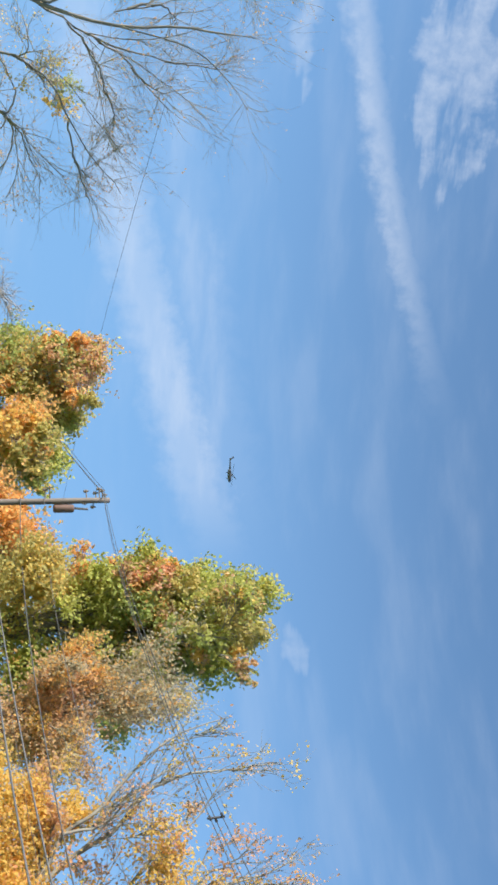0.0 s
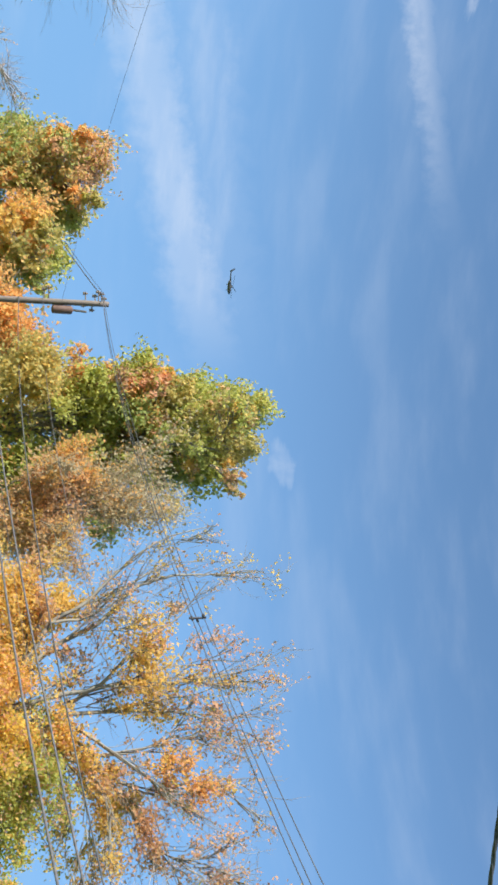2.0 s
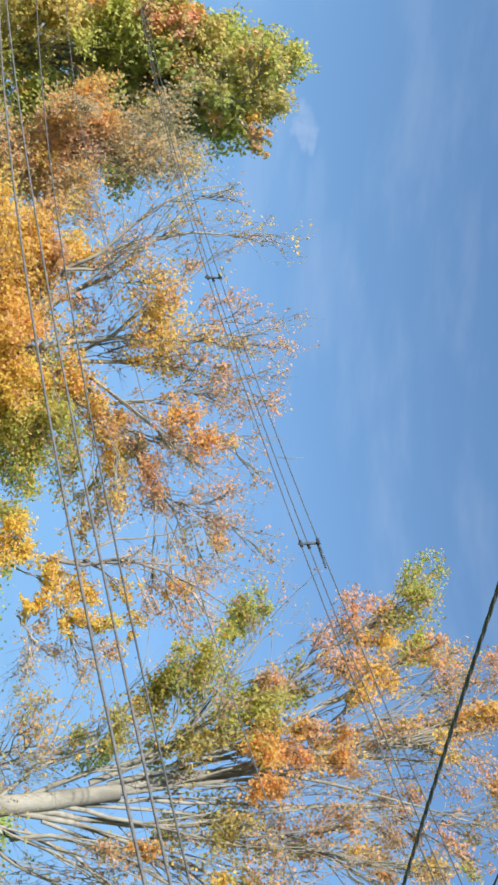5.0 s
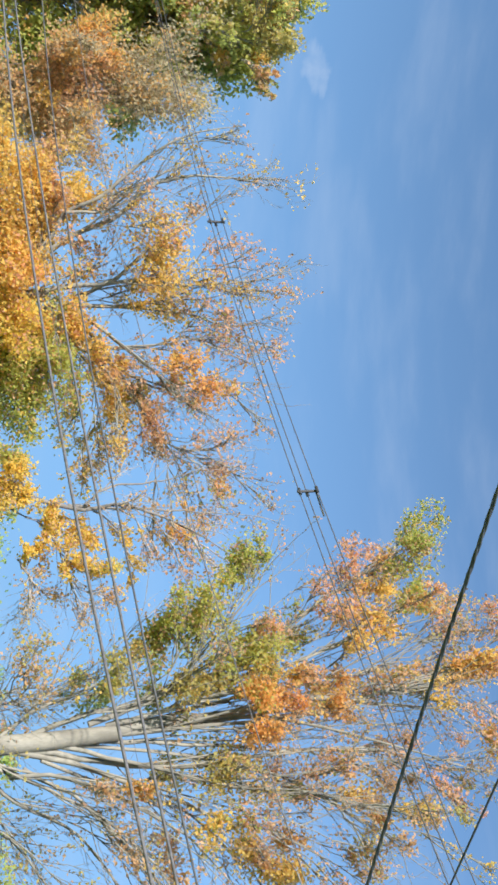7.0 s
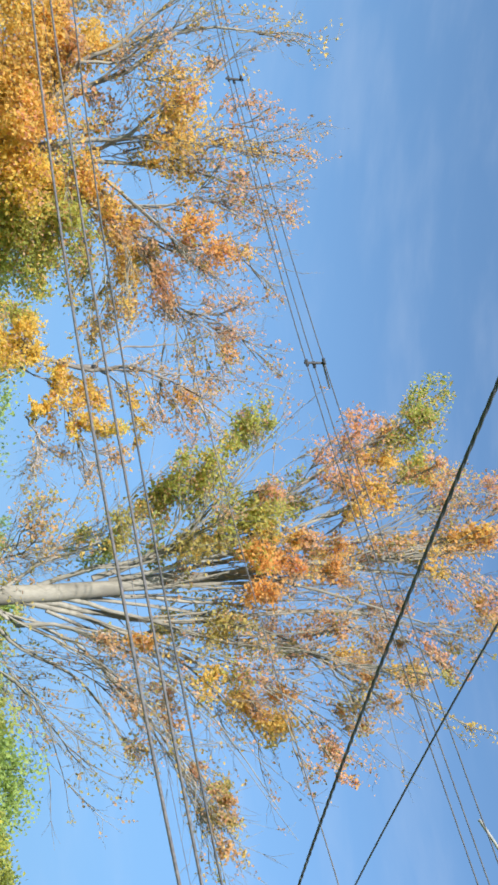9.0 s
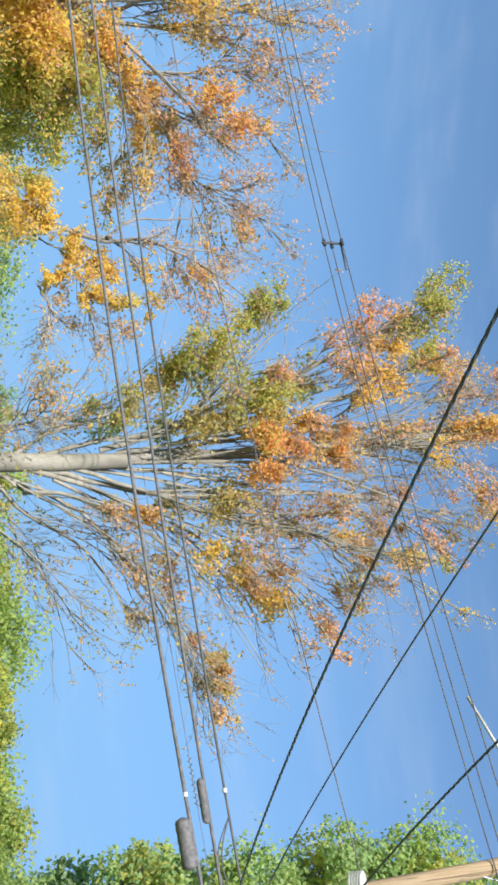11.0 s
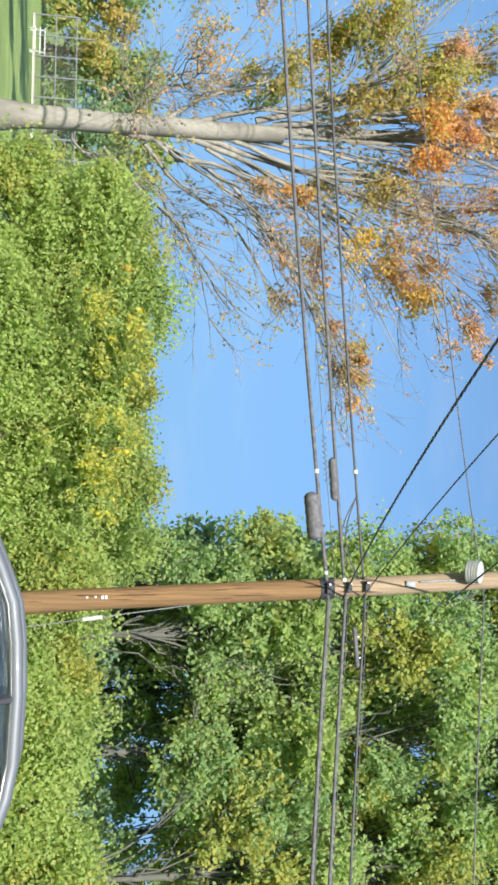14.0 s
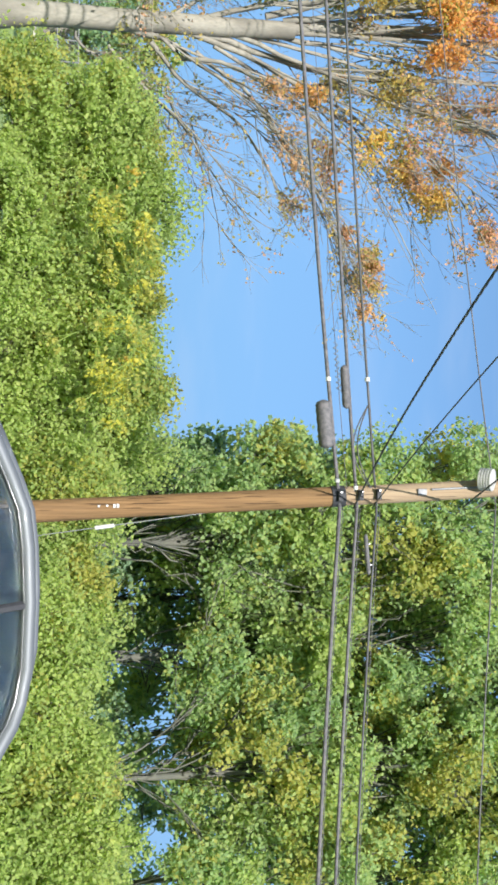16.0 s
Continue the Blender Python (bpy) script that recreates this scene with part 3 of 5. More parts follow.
BARE_LIMBS = [
    (0.056, 0, ((-75.4, 4.9), (-74.4, 7.2), (-74, 10.6), (-74.4, 14.4), (-74.4, 16.4), (-74.4, 17.6))),
    (0.031, 0, ((-74.6, 6.6), (-73.4, 9.2), (-72.8, 11.6), (-72.6, 14.3), (-72.9, 16.6))),
    (0.031, 0.5, ((-73.4, 9.2), (-72.5, 11.3), (-71.3, 12.6), (-70, 14.2))),
    (0.025, -0.5, ((-73.8, 8.3), (-72.1, 9.9), (-70.4, 10.6), (-69.4, 11.4))),
    (0.031, 0, ((-72.1, 4), (-71.7, 6.2), (-70.7, 7.7), (-68.9, 8.7), (-66.9, 10.3), (-65.5, 11.6))),
    (0.025, 0.4, ((-68.9, 8.7), (-67.1, 9.1), (-65.3, 9.8), (-64.6, 10.3))),
    (0.025, 0, ((-69.4, 4.3), (-68.6, 5.8), (-67.1, 6.7), (-65.7, 7.4))),
    (0.019, 0.5, ((-74.6, 10.6), (-75.5, 13.4), (-76.6, 16.1))),
]
tree("bare_tree", "nearly bare grey tree with few orange leaves", 11, ground_at(-78, 24.5), away(-76, 11, 24.5), 0.22, BARE, 0.055, BARK_GREY, 9, 7, loose=0.16, twig_r=0.5, stretch=0.3, limbs=BARE_LIMBS, side=20, side_len=(0.4, 1.6), reach_to=24.0, echo=1, dust=12, dust_kinds=("rust", "pink"))
TWIGGY = [(-59.2, 5.7, 46, 1.0, 20, "rust"), (-58.2, 6.0, 46, 0.7, 10, "rust"), (-61.5, 4.4, 46, 1.0, 60, "rust"), (-60.5, 3.2, 46, 1.2, 200, "rust")]
tree("bare_tree", "small bare grey tree far along the road", 21, ground_at(-60.8, 46), away(-60.8, 3.5, 46), 0.12, TWIGGY, 0.12, BARK_GREY, 14, 7, loose=0.2)
FAR_MAPLE = [
    (-55.8, 10.0, 62, 1.55, 3885, "rust"), (-54.2, 9.9, 62, 1.33, 1045, "rust"), (-56.1, 7.9, 62, 1.55, 3885, "green"),
    (-52.8, 8.9, 62, 1.41, 3289, "olive"), (-55.3, 6.7, 62, 1.85, 3885, "olive"), (-53.8, 7.4, 62, 1.47, 2990, "orange"),
    (-56.5, 5.8, 62, 1.47, 2691, "green"), (-55, 4.0, 62, 2.20, 3588, "green"), (-53, 3.5, 62, 2.20, 3588, "olive"),
]
FAR_MAPLE = FAR_MAPLE + scattered(41, 26, -57, -52, 4, 10.5, 61, ("olive", "ygreen", "orange", "green", "rust"), (0.5, 0.95), (300, 800))
tree("maple_tree", "far green and rust maple by the road", 12, ground_at(-55, 62), away(-55, 8, 62), 0.3, FAR_MAPLE, 0.215, BARK_GREY, 14, 5, 1.5, loose=0.4, shell=0.5, lush=0.8)
FAR_OAK = [
    (-52.0, 6.5, 58, 1.73, 3885, "orange"), (-50.6, 8.1, 58, 1.24, 3289, "ygreen"), (-49.8, 6.5, 58, 1.45, 3588, "ygreen"),
    (-49.2, 7.5, 58, 0.76, 747, "green"), (-50.7, 4.5, 58, 2.08, 2990, "olive"), (-52, 3, 58, 2.20, 2990, "olive"),
]
FAR_OAK = FAR_OAK + scattered(42, 18, -53, -49, 3, 8, 57, ("olive", "ygreen", "orange", "gold"), (0.5, 0.9), (300, 700))
tree("oak_tree", "far orange and yellow-green oak", 13, ground_at(-51, 58), away(-51, 6, 58), 0.28, FAR_OAK, 0.215, BARK_GREY, 14, 5, 1.5, loose=0.4, shell=0.5, lush=0.8)
ORANGE_TREE = [
    (-47.7, 5.9, 51, 1.19, 2070, "orange"), (-45.7, 7.0, 51, 1.19, 1724, "orange"), (-46.5, 6.1, 51, 1.34, 2300, "orange"),
    (-44.5, 6.1, 51, 1.43, 2989, "olive"), (-44.6, 7.9, 51, 1.08, 1035, "rust"), (-46.5, 4, 51, 1.98, 2760, "olive"), (-48.5, 4.4, 52, 1.65, 2070, "orange"),
]
tree("maple_tree", "small orange maple behind the far pole", 14, ground_at(-46, 51), away(-46, 6, 51), 0.2, ORANGE_TREE, 0.215, BARK_GREY, 14, 5, 1.0, loose=0.4, shell=0.5, lush=0.8)
MAPLE_TOP = [
    (-42.6, 19.1, 42, 1.16, 5668, "ygreen"), (-43.1, 16.8, 42, 1.20, 5668, "ygreen"), (-40.4, 18.3, 42, 1.00, 4334, "olive"),
    (-40.8, 15.7, 42, 1.45, 6336, "green"), (-38.7, 17.1, 42, 0.90, 2833, "ygreen"), (-44.3, 13.0, 42, 0.96, 3168, "ygreen"),
    (-43.5, 10.9, 42, 1.00, 3001, "ygreen"), (-41.8, 12.1, 42, 1.45, 6003, "olive"), (-44.2, 14.7, 42, 0.75, 1500, "ygreen"),
    (-38.8, 14.4, 42, 1.20, 4002, "green"),
]
MAPLE_FILL = scattered(71, 24, -43.5, -38.5, 11, 18.5, 41.5, ("ygreen", "olive", "green"), (0.6, 0.95), (900, 1700)) + scattered(72, 8, -44.8, -43, 11.5, 15, 41, ("orange", "pink", "orange"), (0.35, 0.6), (300, 600))
MAPLE_LOW = [
    (-42.8, 9.1, 44, 1.45, 3600, "ygreen"), (-44.4, 7.6, 42, 1.30, 5001, "olive"), (-41.4, 7.0, 44.4, 1.35, 3000, "olive"),
    (-38.7, 7.6, 42, 1.61, 5334, "ygreen"), (-35.8, 11.4, 42, 0.90, 1834, "green"), (-36.2, 6.4, 42, 1.45, 4334, "ygreen"),
    (-40, 4, 42, 2.09, 5001, "ygreen"), (-43, 4.5, 42, 1.76, 4334, "olive"), (-36.5, 3.5, 42, 1.76, 4002, "olive"), (-39, 11, 42, 1.43, 4667, "green"),
]
MAPLE_TUFTS = scattered(9, 26, -42.5, -38, 14, 20, 40.7, ("olive", "gold", "ygreen", "olive", "rust"), (0.4, 0.7), (250, 600)) + scattered(7, 16, -45, -42.6, 9.5, 14.5, 42, ("orange", "rust", "olive"), (0.4, 0.75), (300, 800)) + scattered(8, 14, -44, -37, 9, 19, 41, ("ygreen", "olive"), (0.5, 0.8), (300, 700))
tree("maple_tree", "tall green maple turning orange at its edges", 15, ground_at(-41.3, 42), away(-41.5, 15, 42), 0.32, MAPLE_TOP + MAPLE_FILL + MAPLE_LOW + MAPLE_TUFTS, 0.17, BARK_PALE, 14, 4, 1.4, loose=0.42, shell=0.5, lush=0.72)
BROWN_TREE = [
    (-38.4, 13.2, 36, 1.61, 2700, "brown"), (-36.6, 13.6, 36, 1.03, 1800, "brown"), (-38.2, 8.8, 36, 1.18, 2880, "rust"),
    (-35.8, 7.6, 36, 1.46, 3960, "rust"), (-39.5, 9.9, 36, 0.77, 1620, "orange"), (-34.3, 8.8, 36, 1.03, 2340, "rust"),
    (-37.1, 15.3, 36, 0.86, 720, "brown"), (-36, 4.5, 36, 1.54, 2880, "rust"),
]
BROWN_TREE = BROWN_TREE + scattered(43, 16, -39.5, -34, 6, 11, 35.5, ("olive", "gold", "orange", "brown"), (0.4, 0.7), (150, 420))
tree("brown_tree", "brown half-bare tree with dense dry twigs", 16, ground_at(-36.8, 36), away(-37, 9, 36), 0.2, BROWN_TREE, 0.11, BARK_GREY, 24, 9, 0.8, loose=0.4, twig_mat=BARK_BROWN)
GOLD_SKIRT = [
    (-33.5, 4.4, 30, 1.1, 2200, "gold"), (-30.5, 4.3, 30, 1.1, 2400, "gold"), (-27.6, 4.4, 30, 1.0, 2400, "gold"), (-25.0, 4.6, 30, 1.0, 2400, "yellow"),
    (-22.4, 4.6, 30, 1.0, 2400, "ygreen"), (-19.8, 4.2, 30.5, 0.9, 1800, "ygreen"), (-31.5, 9.5, 30, 0.7, 900, "gold"), (-24.6, 9.3, 30, 0.7, 1000, "gold"),
]
GOLD_A = [
    (-30.2, 13.2, .85, 420, "gold"), (-29.3, 14.3, .6, 260, "gold"), (-27.5, 14.4, .75, 420, "gold"), (-27.1, 13.2, .6, 300, "gold"),
    (-25.7, 14.0, .6, 300, "gold"), (-27.2, 16.2, .5, 120, "gold"), (-25.5, 16.4, .7, 110, "pink"), (-23.8, 17.2, .6, 110, "pink"),
    (-22.5, 15.4, .6, 420, "orange"), (-21.2, 16.0, .6, 330, "orange"), (-21.5, 14.8, .45, 220, "pink"), (-21.1, 11.1, .6, 420, "gold"),
    (-21.2, 12.5, .45, 240, "gold"), (-19.3, 13.4, .65, 420, "rust"),
]
GOLD_B = [
    (-17.7, 14.2, .55, 220, "rust"), (-19.0, 11.4, .5, 240, "gold"), (-17.1, 10.8, .6, 260, "rust"), (-29.5, 17.2, .5, 100, "pink"),
    (-28.8, 18.3, .5, 110, "pink"), (-26.7, 18.8, .45, 90, "gold"), (-26.8, 20.5, .4, 60, "pink"), (-23.5, 20.3, .45, 80, "pink"),
    (-23.8, 18.5, .6, 110, "pink"), (-18.0, 17.6, .7, 70, "pink"), (-16.0, 18.5, .7, 50, "pink"), (-14.7, 17.2, .7, 80, "pink"),
    (-15.1, 15.4, .6, 120, "rust"), (-13.0, 14.7, .35, 260, "orange"),
]
GOLD_C = [
    (-11.8, 15.3, .6, 130, "pink"), (-13.8, 16.3, .6, 90, "pink"), (-12.6, 13.5, .5, 110, "rust"), (-27.6, 9.9, .5, 160, "orange"),
    (-29.0, 9.2, .4, 60, "pink"), (-30.7, 11.6, .6, 60, "pink"), (-32.3, 12.7, .5, 25, "pink"), (-31.3, 15.7, .5, 60, "rust"),
    (-32.8, 19.3, .6, 15, "pink"), (-35.3, 17.6, .6, 15, "pink"), (-14.3, 20.0, .5, 20, "pink"), (-18.9, 19.8, .5, 25, "pink"),
    (-23.3, 10.2, .5, 260, "gold"), (-22.7, 11.7, .4, 160, "gold"),
]
GOLD_D = [
    (-31.8, 6.8, .9, 1500, "gold"), (-29.2, 6.3, .9, 1500, "gold"), (-33.0, 7.4, .7, 700, "rust"), (-27.4, 6.0, .7, 1300, "gold"),
    (-29.8, 7.2, .6, 500, "orange"), (-28.5, 5.4, .8, 1300, "gold"), (-31.6, 8.3, .5, 240, "rust"), (-23.8, 6.9, 1.0, 1900, "ygreen"),
    (-21.4, 6.6, 1.0, 1900, "ygreen"), (-19.6, 6.1, .7, 1000, "ygreen"), (-22.3, 8.1, .6, 700, "ygreen"), (-25.0, 6.0, .7, 1000, "yellow"),
    (-24.5, 8.1, .45, 400, "gold"), (-22.6, 5.5, 1.0, 1500, "ygreen"),
]
GOLD = at_distance(30, GOLD_A + GOLD_B + GOLD_C + GOLD_D)
GOLD_LIMBS = [
    (0.10, 0, ((-26.6, 5.5), (-28.4, 7.5), (-30.6, 8.8), (-31.5, 10.6), (-33.4, 12.6), (-35.1, 14.9), (-36, 18.1))),
    (0.05, 0.5, ((-30.6, 8.8), (-31, 11.3), (-32.3, 13.3), (-33.3, 15))),
    (0.09, 0.4, ((-26.8, 6.3), (-29, 8.5), (-30.4, 11.3), (-32.3, 13.3), (-33.1, 15.6), (-33.1, 18), (-33.2, 20.4))),
    (0.10, -0.4, ((-25.6, 5.5), (-26.3, 7.5), (-26.8, 9.3), (-27, 11.1), (-28.6, 12.8), (-30.3, 15.2), (-32.6, 17.2))),
    (0.09, 0, ((-25, 6), (-25.5, 8.1), (-26, 9.6), (-27, 11.4), (-27, 15.3), (-27.4, 18.7), (-28.1, 20.8))),
    (0.08, 0.5, ((-25.4, 7.2), (-25.7, 9.6), (-25.7, 12.3), (-25.5, 15.4), (-24.8, 18.1), (-25.5, 20.6))),
    (0.08, -0.5, ((-25.1, 7.2), (-25.1, 9.6), (-23.9, 11.4), (-22.1, 13.6), (-20.9, 14.5), (-19.6, 16.7))),
    (0.07, 0.6, ((-24.5, 7.8), (-23.9, 9), (-23.4, 12.6), (-24.1, 15.4), (-22.8, 18.8))),
    (0.06, -0.3, ((-24.2, 8.4), (-22.7, 11.1), (-21.2, 13.9), (-21.5, 16.7), (-20.2, 18.5))),
    (0.05, 0.3, ((-24.5, 9.9), (-21.2, 12.4), (-18.6, 13.9), (-17.7, 15.7), (-17.9, 19.1))),
]
GOLD_TUFTS = scattered(6, 30, -32, -15, 8, 18, 30, ("gold", "pink", "rust", "gold"), (0.25, 0.5), (40, 130), keep=lambda b, r: b > -29 or r < 9)
tree("maple_tree", "thinning golden maple with bare upper branches", 17, ground_at(-25.8, 30.5), away(-26.2, 7.4, 30.2), 0.24, GOLD_SKIRT + GOLD + GOLD_TUFTS, 0.105, BARK_PALE, 9, 6, 0.9, 0.3, 0.6, limbs=GOLD_LIMBS, side=15, side_len=(0.5, 2.2), reach_to=30.0, taper=0.3, echo=1, dust=130, dust_kinds=("pink", "gold", "pink", "rust"), lush=1.75)
YELLOW_TREE_A = [
    (-16.3, 6.0, .55, 700, "yellow"), (-17.2, 5.8, .45, 500, "ygreen"), (-15.3, 6.8, .35, 260, "yellow"), (-13.8, 8.2, .55, 800, "yellow"),
    (-13.1, 9.6, .5, 700, "yellow"), (-12.1, 8.9, .5, 560, "yellow"), (-12.9, 6.9, .4, 400, "yellow"), (-11.3, 9.8, .4, 330, "gold"),
    (-11.2, 11.2, .4, 330, "yellow"), (-12.0, 7.6, .4, 100, "rust"), (-12.7, 11.8, .4, 220, "gold"), (-11.1, 12.5, .35, 160, "gold"),
    (-10.5, 7.1, .5, 50, "rust"), (-9.0, 6.5, .6, 50, "rust"),
]
YELLOW_TREE_B = [
    (-9.8, 8.6, .5, 60, "rust"), (-9.7, 11.0, .5, 120, "rust"), (-9.1, 9.8, .5, 60, "rust"), (-11.4, 13.8, .5, 70, "pink"),
    (-11.0, 15.0, .5, 80, "pink"), (-14.9, 12.6, .5, 60, "rust"), (-11.2, 16.8, .5, 30, "rust"), (-15.4, 5.4, .6, 700, "yellow"),
    (-16.6, 4.3, .9, 1500, "yellow"),
]
YELLOW_TREE = at_distance(26.5, YELLOW_TREE_A + YELLOW_TREE_B)
YELLOW_LIMBS = [
    (0.08, 0, ((-16.1, 5.5), (-15.2, 7.2), (-14.6, 9.9), (-14.7, 12), (-13.5, 15.1), (-11.2, 18.4))),
    (0.05, 0.3, ((-14.8, 9), (-14.6, 11.1), (-14.3, 15.4), (-13.8, 20))),
    (0.04, 0.3, ((-14.8, 9.9), (-15.8, 11.4), (-16.1, 14.5), (-17.3, 18.2))),
    (0.03, -0.3, ((-14.7, 6), (-13.6, 7.8), (-11.3, 8.9), (-9.2, 9.2))),
    (0.03, 0.2, ((-12, 6.3), (-10.5, 7.1), (-8.7, 6.8))),
]
tree("yellow_tree", "small bright yellow tree, partly bare", 18, ground_at(-17.0, 26.5), away(-16.3, 5, 26.5), 0.12, YELLOW_TREE, 0.088, BARK_GREY, 9, 6, 0.4, 0.4, 0.34, stretch=0.35, limbs=YELLOW_LIMBS, reach_to=26.5, side=14, side_len=(0.4, 1.5), dust=60, dust_kinds=("rust", "yellow"), lush=1.4)
BEECH_A = [
    (-11.8, 18.1, .5, 330, "ygreen"), (-12.2, 19.4, .3, 130, "ygreen"), (-10.5, 17.0, .5, 330, "ygreen"), (-9.6, 15.6, .45, 260, "ygreen"),
    (-7.8, 16.2, .6, 460, "ygreen"), (-6.6, 17.8, .7, 560, "ygreen"), (-6.0, 19.3, .5, 330, "ygreen"), (-5.0, 15.4, .6, 360, "olive"),
    (-7.7, 13.8, .45, 260, "ygreen"), (-6.5, 12.7, .5, 260, "olive"), (-5.8, 11.2, .45, 220, "olive"), (-4.6, 10.0, .45, 180, "green"),
    (-5.0, 13.3, .5, 220, "green"), (-5.0, 16.9, .5, 280, "olive"),
]
BEECH_B = [
    (-7.3, 20.8, .4, 170, "ygreen"), (-8.6, 14.4, .35, 160, "ygreen"), (-6.9, 6.7, .6, 90, "olive"), (-5.7, 6.9, .6, 80, "rust"),
    (-5.5, 8.8, .35, 90, "green"), (-4.1, 18.8, .5, 420, "orange"), (-1.9, 19.4, .45, 320, "orange"), (-3.5, 20.6, .45, 330, "orange"),
    (-3.6, 22.1, .5, 360, "orange"), (-2.6, 23.4, .45, 280, "orange"), (-4.2, 23.6, .4, 220, "orange"), (-7.9, 19.6, .35, 160, "pink"),
    (-4.8, 21.5, .4, 200, "gold"), (-3.3, 24.6, .4, 150, "pink"),
]
BEECH_C = [
    (-7.5, 25.8, .6, 420, "gold"), (-9.4, 25.4, .45, 260, "gold"), (-11.2, 24.5, .55, 260, "pink"), (-11.0, 26.1, .4, 220, "orange"),
    (-11.6, 27.8, .55, 600, "ygreen"), (-9.2, 27.7, .5, 500, "ygreen"), (-12.7, 28.4, .45, 400, "ygreen"), (-8.1, 23.7, .5, 160, "pink"),
    (-9.9, 23.0, .5, 90, "pink"), (-0.6, 15.8, .6, 220, "olive"), (-0.6, 17.9, .55, 220, "olive"), (0.7, 17.3, .6, 240, "olive"),
    (-0.3, 13.6, .5, 150, "olive"), (0.7, 19.1, .5, 190, "rust"),
]
BEECH_D = [
    (2.0, 21.0, .5, 200, "rust"), (0.7, 22.2, .45, 170, "rust"), (2.0, 23.4, .45, 170, "gold"), (3.2, 16.3, .5, 260, "gold"),
    (4.5, 17.9, .55, 360, "gold"), (5.9, 19.1, .55, 380, "gold"), (3.9, 19.4, .45, 220, "orange"), (0.6, 12.7, .28, 190, "orange"),
    (3.2, 13.0, .4, 130, "rust"), (5.1, 13.2, .4, 120, "rust"), (3.8, 11.4, .4, 70, "rust"), (6.3, 11.3, .4, 70, "rust"),
    (7.6, 21.5, .45, 130, "pink"), (9.1, 22.0, .3, 70, "pink"),
]
BEECH = at_distance(25, BEECH_A + BEECH_B + BEECH_C + BEECH_D)
BEECH_HIGH_A = [
    (9.4, 20.4, .25, 50, "pink"), (7.7, 22.3, .35, 90, "pink"), (6.3, 24.0, .3, 60, "rust"), (5.9, 22.8, .4, 100, "rust"),
    (-0.7, 26.3, .4, 150, "rust"), (3.4, 27.3, .45, 120, "rust"), (2.4, 28.2, .3, 90, "pink"), (2.2, 30.0, .35, 90, "rust"),
    (0.6, 30.7, .4, 170, "gold"), (-4.7, 30.7, .5, 330, "orange"), (-7.5, 31.4, .5, 160, "pink"), (1.6, 25.9, .4, 120, "rust"),
    (3.5, 24.5, .4, 130, "rust"), (-4.4, 27.1, .45, 150, "orange"),
]
BEECH_HIGH = at_distance(25, BEECH_HIGH_A)
BEECH_HANG_A = [
    (8.0, 14.7, .25, 90, "rust"), (8.8, 15.6, .3, 190, "olive"), (10.4, 15.5, .33, 260, "olive"), (9.7, 16.2, .25, 130, "rust"),
    (11.9, 15.4, .2, 80, "rust"),
]
BEECH_HANG = at_distance(25, BEECH_HANG_A)
BEECH_LIMBS = [
    (0.17, 0, ((-2.5, 8.8), (-2.6, 11.8), (-2.8, 14.8), (-3, 17.6), (-3.5, 21.5), (-2.6, 25.8), (-2, 29.4))),
    (0.045, 0.3, ((-3.1, 3.7), (-4.2, 4.9), (-4.5, 5.8), (-4.2, 7.3))),
    (0.05, 0.6, ((-2.9, 5.2), (-4.2, 7.3), (-5.3, 10.6), (-7.4, 12.7))),
    (0.07, -0.6, ((-2.7, 6.4), (-3.7, 9.7), (-4.3, 13.3), (-7.8, 17.2), (-12.2, 20.2))),
    (0.08, 0.5, ((-3.1, 9.7), (-4.4, 14.2), (-5.7, 17.8), (-8, 21.3), (-9.3, 23.6), (-10.7, 26.4))),
    (0.08, -0.5, ((-2.9, 10.6), (-3.4, 13.3), (-4.4, 17.9), (-6.5, 23.8), (-7.6, 29))),
    (0.06, 0.8, ((-2.8, 11.8), (-3.8, 17.9), (-4.6, 24.5), (-5, 29.8))),
    (0.08, 0, ((-2.1, 2.8), (-1.7, 4.6), (-0.9, 5.7), (-0.6, 8.1), (1.3, 11.8), (3.8, 14.8), (9.8, 18.3))),
    (0.06, 0.6, ((-1.5, 4), (0.3, 5.7), (2.1, 8.7), (4.4, 10.5), (7.9, 12.5))),
    (0.045, -0.6, ((-1.2, 1.9), (0.4, 3.4), (2.4, 5.7), (4.9, 7.4), (7.5, 9.8))),
    (0.08, 0.4, ((-2.1, 5.8), (-1.2, 8.7), (0.6, 12.7), (2.6, 16.4), (3.6, 19.1), (7, 23.3))),
    (0.08, -0.4, ((-2, 6.7), (-1.2, 10.3), (-0.3, 14.8), (-0.6, 19.8), (0, 25.2), (2.1, 28.8))),
]
